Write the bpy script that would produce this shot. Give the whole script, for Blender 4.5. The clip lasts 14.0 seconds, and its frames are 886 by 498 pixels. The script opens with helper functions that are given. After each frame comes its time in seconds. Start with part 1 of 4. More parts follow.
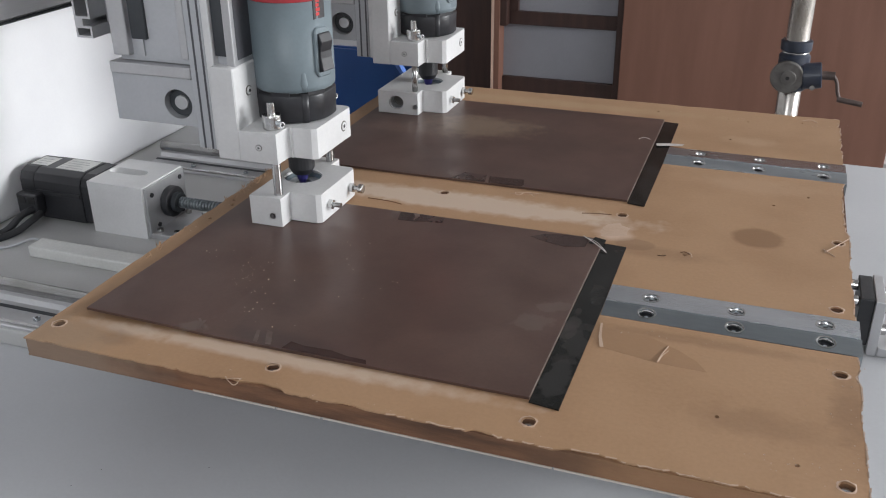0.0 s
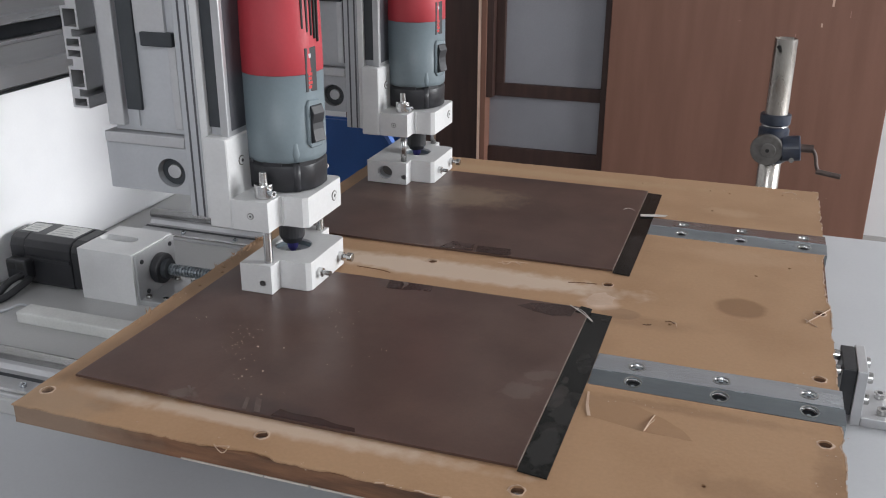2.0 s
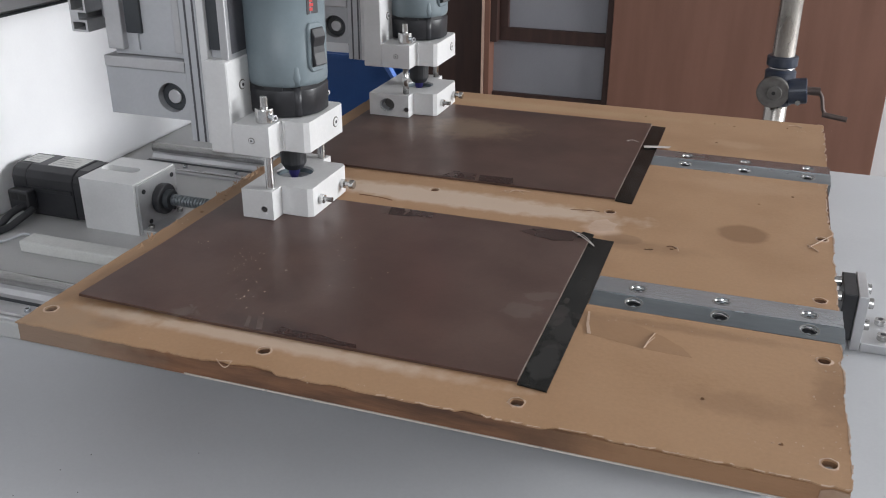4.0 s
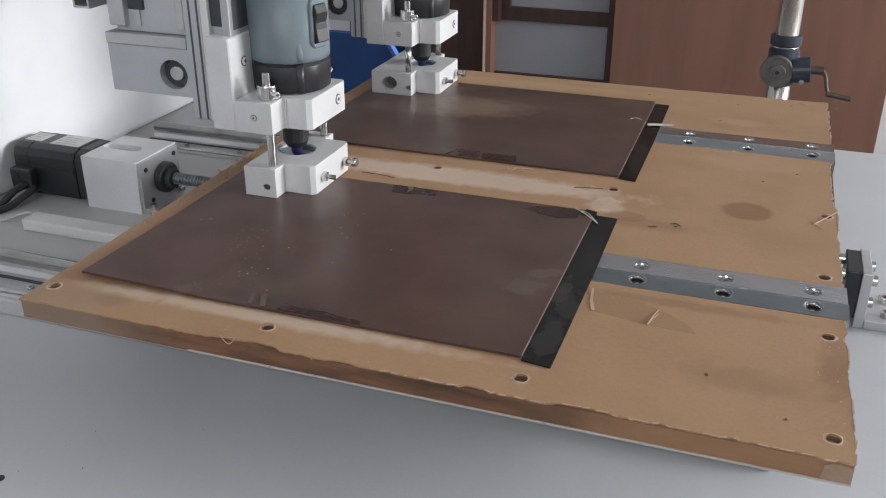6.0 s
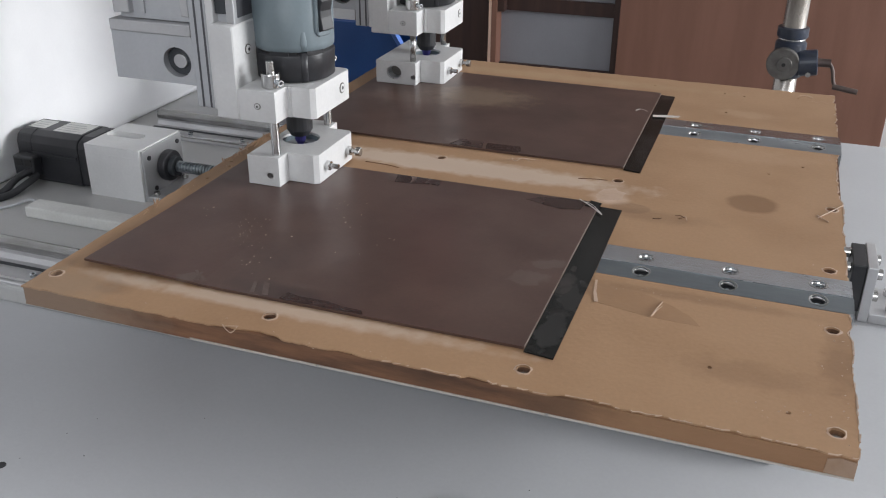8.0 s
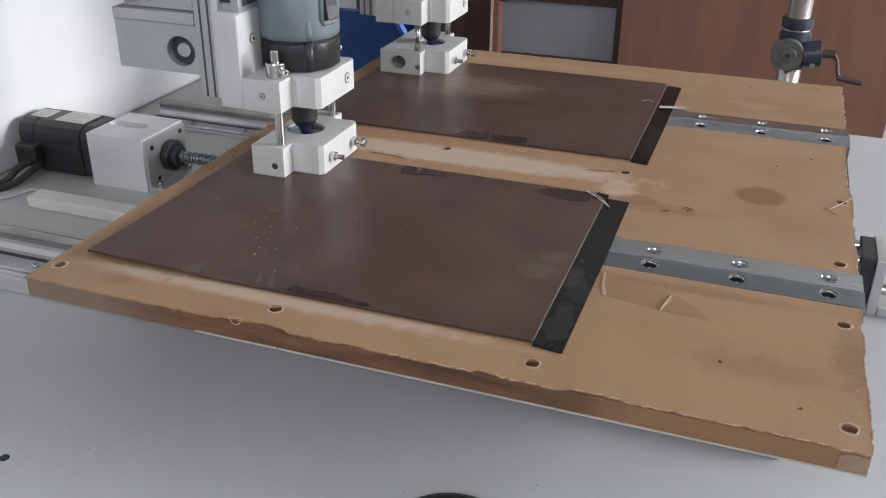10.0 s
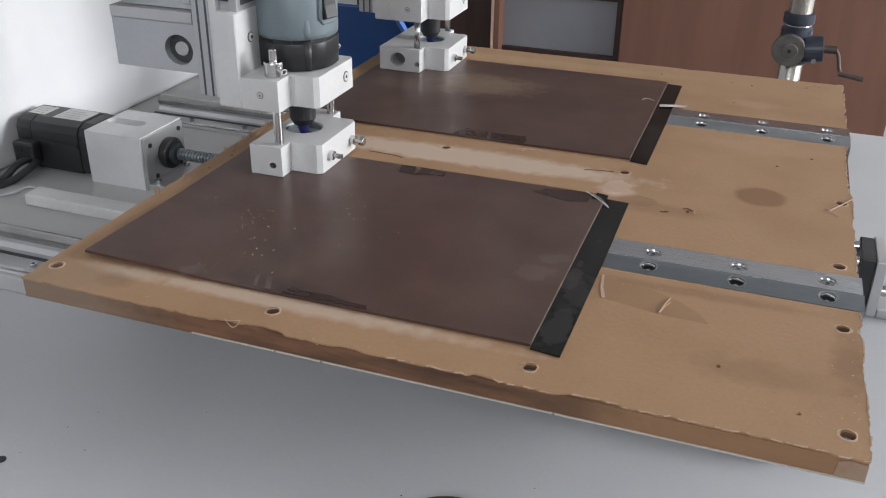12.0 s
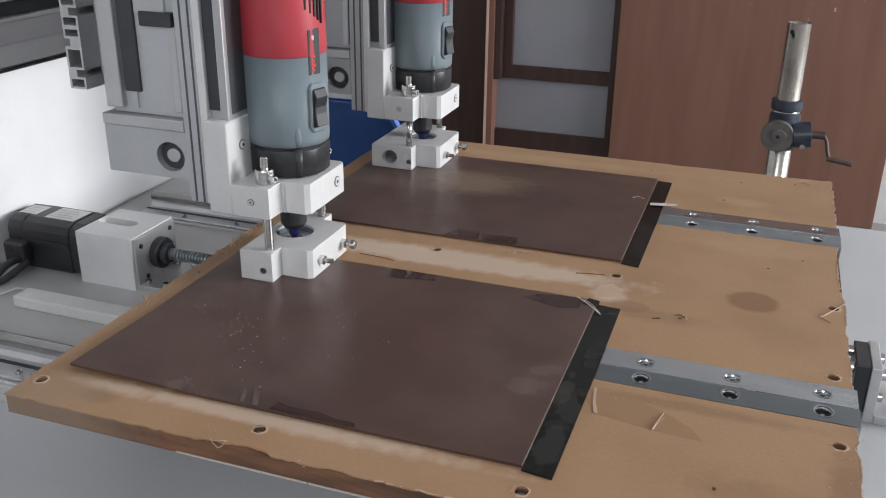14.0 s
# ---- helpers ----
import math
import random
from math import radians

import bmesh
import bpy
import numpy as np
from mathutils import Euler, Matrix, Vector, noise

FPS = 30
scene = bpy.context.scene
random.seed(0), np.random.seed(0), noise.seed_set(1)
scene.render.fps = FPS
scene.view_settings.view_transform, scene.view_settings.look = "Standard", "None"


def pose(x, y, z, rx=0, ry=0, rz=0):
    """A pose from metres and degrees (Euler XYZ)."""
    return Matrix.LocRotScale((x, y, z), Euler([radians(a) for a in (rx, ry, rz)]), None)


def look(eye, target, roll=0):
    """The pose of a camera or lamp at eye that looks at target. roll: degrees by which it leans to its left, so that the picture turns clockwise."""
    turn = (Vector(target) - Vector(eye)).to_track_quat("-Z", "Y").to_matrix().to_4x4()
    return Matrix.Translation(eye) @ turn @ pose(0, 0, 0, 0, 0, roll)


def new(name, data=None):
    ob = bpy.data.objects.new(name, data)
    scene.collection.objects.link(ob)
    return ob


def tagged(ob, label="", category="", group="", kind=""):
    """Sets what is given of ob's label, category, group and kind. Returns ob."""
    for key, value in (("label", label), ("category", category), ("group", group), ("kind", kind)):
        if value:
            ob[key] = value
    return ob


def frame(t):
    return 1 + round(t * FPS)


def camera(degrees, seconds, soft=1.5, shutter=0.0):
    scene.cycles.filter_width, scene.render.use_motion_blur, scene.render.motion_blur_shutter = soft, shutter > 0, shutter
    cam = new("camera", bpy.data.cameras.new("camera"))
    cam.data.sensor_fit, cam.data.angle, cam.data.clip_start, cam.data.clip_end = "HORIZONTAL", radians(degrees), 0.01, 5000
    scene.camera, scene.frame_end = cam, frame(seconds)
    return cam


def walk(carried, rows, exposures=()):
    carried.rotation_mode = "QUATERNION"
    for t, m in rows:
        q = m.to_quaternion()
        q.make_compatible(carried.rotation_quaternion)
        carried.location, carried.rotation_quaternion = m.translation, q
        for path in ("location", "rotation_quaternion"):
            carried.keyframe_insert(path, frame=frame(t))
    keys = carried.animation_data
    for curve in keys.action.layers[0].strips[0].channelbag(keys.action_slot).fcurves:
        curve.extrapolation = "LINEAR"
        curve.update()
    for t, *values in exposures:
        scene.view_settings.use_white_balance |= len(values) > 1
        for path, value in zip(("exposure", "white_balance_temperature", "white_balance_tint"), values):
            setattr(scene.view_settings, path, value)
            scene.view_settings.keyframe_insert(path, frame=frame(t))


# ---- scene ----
cam = camera(51.1, 14.0, soft=1.1)
PATH = [
    (0, pose(0.6355, -0.5763, 0.4553, 64.239, 0.482, 19.772)),
    (0.5, pose(0.6366, -0.5818, 0.4637, 65.362, 0.502, 19.710)),
    (1, pose(0.6336, -0.5870, 0.4674, 67.025, 0.251, 19.431)),
    (1.5, pose(0.6376, -0.5887, 0.4660, 68.080, 0.078, 19.238)),
    (2, pose(0.6356, -0.5889, 0.4622, 68.392, -0.197, 19.043)),
    (2.5, pose(0.6354, -0.5921, 0.4498, 68.155, -0.351, 18.930)),
    (3, pose(0.6399, -0.5992, 0.4356, 67.124, -0.302, 19.044)),
    (5.5, pose(0.6427, -0.5990, 0.4287, 64.622, -0.048, 19.428)),
    (6, pose(0.6404, -0.6001, 0.4262, 64.403, -0.100, 19.372)),
    (6.5, pose(0.6408, -0.6005, 0.4258, 64.276, -0.174, 19.436)),
    (7, pose(0.6407, -0.6012, 0.4260, 64.164, -0.260, 19.579)),
    (7.5, pose(0.6398, -0.5997, 0.4250, 64.019, -0.360, 19.705)),
    (8, pose(0.6397, -0.5971, 0.4242, 63.830, -0.402, 19.765)),
    (10.5, pose(0.6287, -0.5870, 0.4205, 63.032, -0.618, 19.899)),
    (11, pose(0.6277, -0.5817, 0.4188, 62.818, -0.662, 19.961)),
    (11.5, pose(0.6253, -0.5830, 0.4206, 62.669, -0.703, 19.925)),
    (12, pose(0.6301, -0.5843, 0.4288, 62.739, -0.682, 19.929)),
    (12.5, pose(0.6312, -0.5775, 0.4498, 63.560, -0.677, 19.714)),
    (13, pose(0.6290, -0.5736, 0.4728, 65.234, -0.623, 19.591)),
    (13.5, pose(0.6281, -0.5692, 0.4805, 66.835, -0.642, 19.631)),
    (14, pose(0.6271, -0.5625, 0.4608, 67.217, -0.660, 19.587)),
]
walk(cam, PATH)

# ---------------------------------------------------------------- light
world = bpy.data.worlds.new("world")
scene.world = world
world.use_nodes = True
wt = world.node_tree
sky = wt.nodes.new("ShaderNodeTexSky")
sky.sky_type, sky.sun_disc = "NISHITA", False
sky.sun_elevation, sky.sun_rotation = radians(40), radians(120)
wt.links.new(sky.outputs[0], wt.nodes["Background"].inputs[0])
wt.nodes["Background"].inputs[1].default_value = 0.1


def area_lamp(name, m, sx, sy, watts, colour):
    lamp = bpy.data.lights.new(name, "AREA")
    lamp.shape, lamp.size, lamp.size_y, lamp.energy, lamp.color = "RECTANGLE", sx, sy, watts, colour
    ob = new(name, lamp)
    ob.matrix_world = m
    return ob


# daylight in the window of the east wall, and an added fill lamp behind the camera
area_lamp("daylight_east", look((6.10, 1.85, 1.42), (0.0, 0.3, 0.05)), 2.4, 1.8, 395, (0.975, 0.99, 1.01))
area_lamp("fill_south", look((0.6, -2.55, 1.62), (0.2, 0.4, -0.1)), 1.8, 1.3, 35, (0.975, 0.99, 1.01))
scene.view_settings.exposure = 0.0

# ---------------------------------------------------------------- materials
MATS = {}


def mat(name, colour, rough=0.5, metal=0.0, second=None, scale=8.0, detail=6.0, mix=(0.35, 0.7), stretch=(1, 1, 1),
        fine=0.06, fine_scale=260.0, bump=0.15, bump_scale=180.0, rough_var=0.12, coat=0.0, spec=0.5):
    """A surface with two scales of variation: broad blotches towards `second`, and fine grain."""
    m = bpy.data.materials.new(name)
    m.use_nodes = True
    nt = m.node_tree
    b = nt.nodes["Principled BSDF"]
    b.inputs["Metallic"].default_value = metal
    b.inputs["Coat Weight"].default_value = coat
    b.inputs["Specular IOR Level"].default_value = spec
    tc = nt.nodes.new("ShaderNodeTexCoord")
    mp = nt.nodes.new("ShaderNodeMapping")
    mp.inputs["Scale"].default_value = stretch
    nt.links.new(tc.outputs["Object"], mp.inputs["Vector"])
    n1 = nt.nodes.new("ShaderNodeTexNoise")
    n1.inputs["Scale"].default_value, n1.inputs["Detail"].default_value = scale, detail
    nt.links.new(mp.outputs[0], n1.inputs["Vector"])
    r1 = nt.nodes.new("ShaderNodeMapRange")
    r1.inputs["From Min"].default_value, r1.inputs["From Max"].default_value = mix
    nt.links.new(n1.outputs[0], r1.inputs[0])
    mx = nt.nodes.new("ShaderNodeMix")
    mx.data_type = "RGBA"
    mx.inputs[6].default_value = (*colour, 1)
    mx.inputs[7].default_value = (*(second or [c * 0.82 for c in colour]), 1)
    nt.links.new(r1.outputs[0], mx.inputs[0])
    n2 = nt.nodes.new("ShaderNodeTexNoise")
    n2.inputs["Scale"].default_value, n2.inputs["Detail"].default_value = fine_scale, 3
    nt.links.new(mp.outputs[0], n2.inputs["Vector"])
    r2 = nt.nodes.new("ShaderNodeMapRange")
    r2.inputs["To Min"].default_value, r2.inputs["To Max"].default_value = 1 - fine * 2, 1 + fine * 2
    nt.links.new(n2.outputs[0], r2.inputs[0])
    hs = nt.nodes.new("ShaderNodeHueSaturation")
    nt.links.new(r2.outputs[0], hs.inputs["Value"])
    nt.links.new(mx.outputs[2], hs.inputs["Color"])
    nt.links.new(hs.outputs[0], b.inputs["Base Color"])
    r3 = nt.nodes.new("ShaderNodeMapRange")
    r3.inputs["To Min"].default_value, r3.inputs["To Max"].default_value = max(0.03, rough - rough_var), min(1, rough + rough_var)
    nt.links.new(n1.outputs[0], r3.inputs[0])
    nt.links.new(r3.outputs[0], b.inputs["Roughness"])
    n3 = nt.nodes.new("ShaderNodeTexNoise")
    n3.inputs["Scale"].default_value, n3.inputs["Detail"].default_value = bump_scale, 4
    nt.links.new(mp.outputs[0], n3.inputs["Vector"])
    bp = nt.nodes.new("ShaderNodeBump")
    bp.inputs["Strength"].default_value, bp.inputs["Distance"].default_value = bump, 0.001
    nt.links.new(n3.outputs[0], bp.inputs["Height"])
    nt.links.new(bp.outputs[0], b.inputs["Normal"])
    MATS[name] = m
    return m


M_BOARD = mat("board_face", (0.376, 0.228, 0.128), 0.62, second=(0.315, 0.182, 0.097), scale=7, mix=(0.45, 0.75), fine=0.05, bump=0.25)
M_CORE = mat("board_core", (0.205, 0.098, 0.050), 0.8, second=(0.085, 0.043, 0.026), scale=26, stretch=(0.5, 1, 3), bump=0.7)
M_LINE = mat("board_underside", (0.55, 0.50, 0.45), 0.7)
M_SHEET = mat("phenolic_sheet", (0.098, 0.057, 0.045), 0.33, second=(0.070, 0.038, 0.030), scale=11, mix=(0.38, 0.66), fine=0.06, bump=0.06, rough_var=0.10)
M_STRIP = mat("black_strip", (0.011, 0.011, 0.010), 0.2, second=(0.035, 0.031, 0.029), scale=34, mix=(0.54, 0.75), bump=0.1, rough_var=0.08, spec=0.15)
M_STEEL = mat("zinc_steel", (0.56, 0.59, 0.62), 0.26, 1.0, second=(0.45, 0.48, 0.51), scale=20, stretch=(0.25, 1, 1), fine=0.04, bump=0.08)
# zinc steel darkened for the front bars' dim reflection; also bolts and ball screw
M_STEELD = mat("darker_steel", (0.36, 0.39, 0.41), 0.30, 1.0, second=(0.27, 0.30, 0.32), scale=20, stretch=(0.25, 1, 1), fine=0.04, bump=0.1)
M_CHROME = mat("bright_steel", (0.62, 0.62, 0.62), 0.22, 1.0, second=(0.42, 0.41, 0.39), scale=30, bump=0.08)
M_ALU = mat("anodised_aluminium", (0.55, 0.55, 0.56), 0.38, 0.6, second=(0.47, 0.47, 0.48), scale=12, fine=0.03, bump=0.06)
M_ALUW = mat("bead_blasted_aluminium", (0.69, 0.69, 0.69), 0.5, 0.15, second=(0.61, 0.61, 0.61), scale=14, fine=0.03, bump=0.08)
M_GREYPLATE = mat("grey_plate", (0.46, 0.47, 0.49), 0.5, 0.25, second=(0.40, 0.41, 0.43), scale=10, fine=0.03)
M_BLACK = mat("black_plastic", (0.016, 0.017, 0.020), 0.42, second=(0.028, 0.028, 0.032), scale=25, fine=0.08)
# near-black for the shade inside hollows and slots; also colours the table specks
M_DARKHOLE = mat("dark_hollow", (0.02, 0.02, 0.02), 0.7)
M_BLACKSTRIP = mat("slot_cover_strip", (0.03, 0.034, 0.04), 0.5, second=(0.045, 0.05, 0.055), scale=20)
M_RED = mat("red_housing", (0.43, 0.045, 0.058), 0.45, second=(0.37, 0.036, 0.048), scale=14, fine=0.03, bump=0.12)
M_GREY = mat("blue_grey_housing", (0.165, 0.205, 0.225), 0.45, second=(0.145, 0.18, 0.20), scale=14, fine=0.03, bump=0.12)
M_LABELRED = mat("label_red", (0.55, 0.03, 0.03), 0.4)
M_PAPER = mat("white_sticker", (0.62, 0.62, 0.60), 0.5, second=(0.52, 0.52, 0.5), scale=30)
M_INK = mat("grey_print", (0.33, 0.33, 0.34), 0.6)
M_TABLE = mat("grey_painted_table", (0.53, 0.54, 0.56), 0.40, second=(0.48, 0.49, 0.51), scale=3, fine=0.02, bump=0.12, bump_scale=300)
# base slab grey, a little darker and warmer than the table top
M_SLAB = mat("warm_grey_base", (0.45, 0.449, 0.445), 0.45, second=(0.40, 0.399, 0.393), scale=5, fine=0.03, bump=0.12, bump_scale=300)
M_WHITE = mat("white_panel", (0.88, 0.88, 0.89), 0.33, second=(0.75, 0.75, 0.77), scale=4, fine=0.01, bump=0.04)
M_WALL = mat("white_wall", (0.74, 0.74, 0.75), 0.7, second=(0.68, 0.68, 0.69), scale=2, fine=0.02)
# white wall and ceiling colours darkened to cut bounced light in the room
M_WALLG = mat("wall_darkened_for_bounce", (0.46, 0.46, 0.47), 0.7, second=(0.41, 0.41, 0.42), scale=2, fine=0.02)
M_CEIL = mat("ceiling_darkened_for_bounce", (0.46, 0.46, 0.46), 0.8, second=(0.42, 0.42, 0.42), scale=2, fine=0.02)
M_FLOOR = mat("grey_floor", (0.30, 0.29, 0.28), 0.6, second=(0.24, 0.23, 0.22), scale=2)
M_BROWN = mat("brown_veneer", (0.212, 0.102, 0.071), 0.5, second=(0.182, 0.085, 0.058), scale=5, stretch=(4, 4, 0.35), fine=0.05, bump=0.1)
M_DBROWN = mat("dark_brown_wood", (0.055, 0.026, 0.020), 0.5, second=(0.035, 0.017, 0.014), scale=6, stretch=(6, 6, 0.5))
M_JAMB = mat("pinkish_jamb", (0.36, 0.20, 0.16), 0.5, second=(0.30, 0.16, 0.13), scale=8, stretch=(4, 4, 0.5))
M_JAMBL = mat("pale_jamb_edge", (0.66, 0.46, 0.36), 0.5)
M_FROST = mat("grey_cabinet_pane", (0.28, 0.28, 0.305), 0.45, second=(0.23, 0.23, 0.255), scale=3)
M_BLUE = mat("blue_sheet", (0.016, 0.085, 0.30), 0.45, second=(0.012, 0.065, 0.24), scale=8)
M_BLUEL = mat("light_blue_edge", (0.10, 0.22, 0.62), 0.45)
M_DULL = mat("dull_worn_metal", (0.20, 0.19, 0.18), 0.5, 0.6, second=(0.13, 0.12, 0.11), scale=40)
M_NAVY = mat("navy_enamel", (0.020, 0.028, 0.050), 0.35, second=(0.045, 0.05, 0.065), scale=30)
M_OLDTUBE = mat("worn_chrome_tube", (0.60, 0.57, 0.53), 0.25, 1.0, second=(0.30, 0.25, 0.21), scale=18, mix=(0.5, 0.75), stretch=(1, 1, 0.3))
M_TAPE = mat("clear_tape_residue", (0.52, 0.38, 0.29), 0.35, second=(0.46, 0.32, 0.23), scale=25)
# clear tape whose reflection of dark surroundings is put into its brown
M_GLOSSDK = mat("tape_dark_reflection", (0.040, 0.020, 0.017), 0.25, second=(0.052, 0.027, 0.022), scale=14, spec=0.4)
M_SMEAR = mat("hazy_torn_tape", (0.135, 0.100, 0.087), 0.4, second=(0.09, 0.056, 0.047), scale=60)
M_CUT = mat("pale_cut_edge", (0.30, 0.25, 0.22), 0.5, second=(0.16, 0.11, 0.09), scale=40)
M_CRANK = mat("dark_worn_iron", (0.075, 0.055, 0.05), 0.5, 0.4, second=(0.12, 0.09, 0.08), scale=40)
M_BEAM = mat("polished_aluminium", (0.70, 0.70, 0.71), 0.30, 0.55, second=(0.60, 0.60, 0.61), scale=9, stretch=(1, 0.15, 3), fine=0.03, bump=0.05)
M_CORNER = mat("pale_tan_tape", (0.36, 0.25, 0.18), 0.45, second=(0.30, 0.19, 0.12), scale=60)
M_BRIDGE = mat("grey_bridge_plate", (0.27, 0.275, 0.29), 0.45, 0.4, second=(0.23, 0.235, 0.25), scale=12)
# dark grey that stands for shade on the slide's side and in its grooves
M_SHADE = mat("slide_shade_grey", (0.10, 0.10, 0.11), 0.45, 0.3, second=(0.07, 0.07, 0.08), scale=14)
M_DUST = mat("pale_sawdust", (0.62, 0.50, 0.36), 0.9, second=(0.7, 0.62, 0.5), scale=200)
M_BARW = mat("white_plastic_bar", (0.64, 0.64, 0.62), 0.5, second=(0.58, 0.58, 0.56), scale=14)
M_BLUEBIT = mat("violet_cutter", (0.10, 0.09, 0.35), 0.3, 0.8)

# ---------------------------------------------------------------- mesh helpers


def link(name, bm, material, parent=None, label="", smooth=False):
    me = bpy.data.meshes.new(name)
    bmesh.ops.recalc_face_normals(bm, faces=bm.faces)
    bm.to_mesh(me)
    bm.free()
    me.materials.append(material)
    if smooth:
        for p in me.polygons:
            p.use_smooth = True
    ob = new(name, me)
    if parent is not None:
        ob.parent = parent
    if label:
        ob["label"] = label
    return ob


def part(name, bm, material, parent, label="", smooth=False):
    return link(name, bm, material, parent, label, smooth)


def thing(name, label, category, group="", at=(0, 0, 0), kind=""):
    ob = new(name)
    ob.location = at
    ob.empty_display_size = 0.02
    return tagged(ob, label, category, group, kind)


def box(x0, x1, y0, y1, z0, z1, bevel=0.0, bm=None, seg=2):
    bm = bm or bmesh.new()
    vs = bmesh.ops.create_cube(bm, size=1)["verts"]
    for v in vs:
        v.co = Vector((x0 + (v.co.x + 0.5) * (x1 - x0), y0 + (v.co.y + 0.5) * (y1 - y0), z0 + (v.co.z + 0.5) * (z1 - z0)))
    if bevel:
        es = list({e for v in vs for e in v.link_edges})
        bmesh.ops.bevel(bm, geom=es, offset=bevel, segments=seg, affect="EDGES", profile=0.5)
    return bm


def cyl(p0, p1, r0, r1=None, seg=32, bm=None, bevel=0.0):
    """A round bar from p0 to p1."""
    bm = bm or bmesh.new()
    p0, p1 = Vector(p0), Vector(p1)
    d = p1 - p0
    m = Matrix.Translation((p0 + p1) / 2) @ d.to_track_quat("Z", "Y").to_matrix().to_4x4()
    r = bmesh.ops.create_cone(bm, cap_ends=True, segments=seg, radius1=r0, radius2=r0 if r1 is None else r1, depth=d.length, matrix=m)
    if bevel:
        es = [e for e in {e for v in r["verts"] for e in v.link_edges} if any(len(f.verts) > 4 for f in e.link_faces)]
        bmesh.ops.bevel(bm, geom=es, offset=bevel, segments=2, affect="EDGES", profile=0.5)
    return bm


def prism(pts, z0, z1, bevel=0.0, holes=(), bm=None, axis="z"):
    """A plate of the outline pts (and round or other holes, each a list of points) between z0 and z1."""
    bm = bm or bmesh.new()
    loops = [pts, *holes]
    tops, bots = [], []
    for lp in loops:
        for z, store in ((z1, tops), (z0, bots)):
            vs = [bm.verts.new((p[0], p[1], z)) for p in lp]
            store.append(vs)
    for store in (tops, bots):
        es = []
        for vs in store:
            es += [bm.edges.new((vs[i], vs[(i + 1) % len(vs)])) for i in range(len(vs))]
        if len(loops) == 1:
            bm.faces.new(store[0])
        else:
            bmesh.ops.triangle_fill(bm, use_beauty=True, use_dissolve=False, edges=es, normal=(0, 0, 1))
    for a, b in zip(tops, bots):
        for i in range(len(a)):
            j = (i + 1) % len(a)
            bm.faces.new((a[i], a[j], b[j], b[i]))
    if bevel:
        bmesh.ops.recalc_face_normals(bm, faces=bm.faces)
        es = [e for e in bm.edges if len(e.link_faces) == 2 and e.calc_face_angle(0) > 0.5 and all(len(f.verts) > 2 for f in e.link_faces)]
        bmesh.ops.bevel(bm, geom=es, offset=bevel, segments=1, affect="EDGES")
    if axis == "y":
        for v in bm.verts:
            v.co = Vector((v.co.x, v.co.z, v.co.y))
    elif axis == "x":
        for v in bm.verts:
            v.co = Vector((v.co.z, v.co.x, v.co.y))
    return bm


def ring(cx, cy, r, n=24, rx=1.0):
    return [(cx + r * rx * math.cos(2 * math.pi * i / n), cy + r * math.sin(2 * math.pi * i / n)) for i in range(n)]


def lathe(profile, at=(0, 0, 0), seg=48, bm=None):
    """A body turned round the z axis; profile: (radius, height) from bottom to top."""
    bm = bm or bmesh.new()
    rows = []
    for r, z in profile:
        rows.append([bm.verts.new((at[0] + r * math.cos(2 * math.pi * i / seg), at[1] + r * math.sin(2 * math.pi * i / seg), at[2] + z)) for i in range(seg)])
    for a, b in zip(rows, rows[1:]):
        for i in range(seg):
            j = (i + 1) % seg
            bm.faces.new((a[i], a[j], b[j], b[i]))
    bm.faces.new(rows[0])
    bm.faces.new(rows[-1])
    return bm


def tube(points, r, name, material, parent=None, label="", res=6):
    cu = bpy.data.curves.new(name, "CURVE")
    cu.dimensions, cu.bevel_depth, cu.bevel_resolution, cu.resolution_u = "3D", r, res, 12
    sp = cu.splines.new("BEZIER")
    sp.bezier_points.add(len(points) - 1)
    for bp, p in zip(sp.bezier_points, points):
        bp.co, bp.handle_left_type, bp.handle_right_type = p, "AUTO", "AUTO"
    cu.use_fill_caps = True
    cu.materials.append(material)
    tmp = bpy.data.objects.new(name, cu)
    scene.collection.objects.link(tmp)
    me = bpy.data.meshes.new_from_object(tmp.evaluated_get(bpy.context.evaluated_depsgraph_get()))
    bpy.data.objects.remove(tmp)
    for p in me.polygons:
        p.use_smooth = True
    ob = new(name, me)
    if parent is not None:
        ob.parent = parent
    if label:
        ob["label"] = label
    return ob


# ---------------------------------------------------------------- the room
TZ = -0.100          # top of the machine base
TT = -0.122          # table top
FLOOR = -0.92
RX0, RX1, RY0, RY1, RZ1 = -2.3, 6.2, -2.7, 3.46, 2.5


def structure(name, bm, material, label, category):
    return tagged(link(name, bm, material), label, category, kind="structure")


structure("floor", box(RX0 - 0.2, RX1 + 0.2, RY0 - 0.2, RY1 + 0.2, FLOOR - 0.1, FLOOR), M_FLOOR, "plain grey concrete workshop floor", "floor")
structure("ceiling", box(RX0 - 0.2, RX1 + 0.2, RY0 - 0.2, RY1 + 0.2, RZ1, RZ1 + 0.1), M_CEIL, "plain workshop ceiling, darkened to cut bounced light", "ceiling")
# only the north wall keeps its white; the others are darkened against bounce
structure("wall_west", box(RX0 - 0.15, RX0, RY0, RY1, FLOOR, RZ1), M_WALLG, "plain plastered workshop wall, darkened to cut bounced light", "wall")
structure("wall_north", box(RX0, RX1, RY1, RY1 + 0.15, FLOOR, RZ1), M_WALL, "plain white plastered wall behind wooden cupboards", "wall")


def wall_with_window(name, along, at, lo, hi, w0, w1, z0, z1, thick):
    bm = bmesh.new()
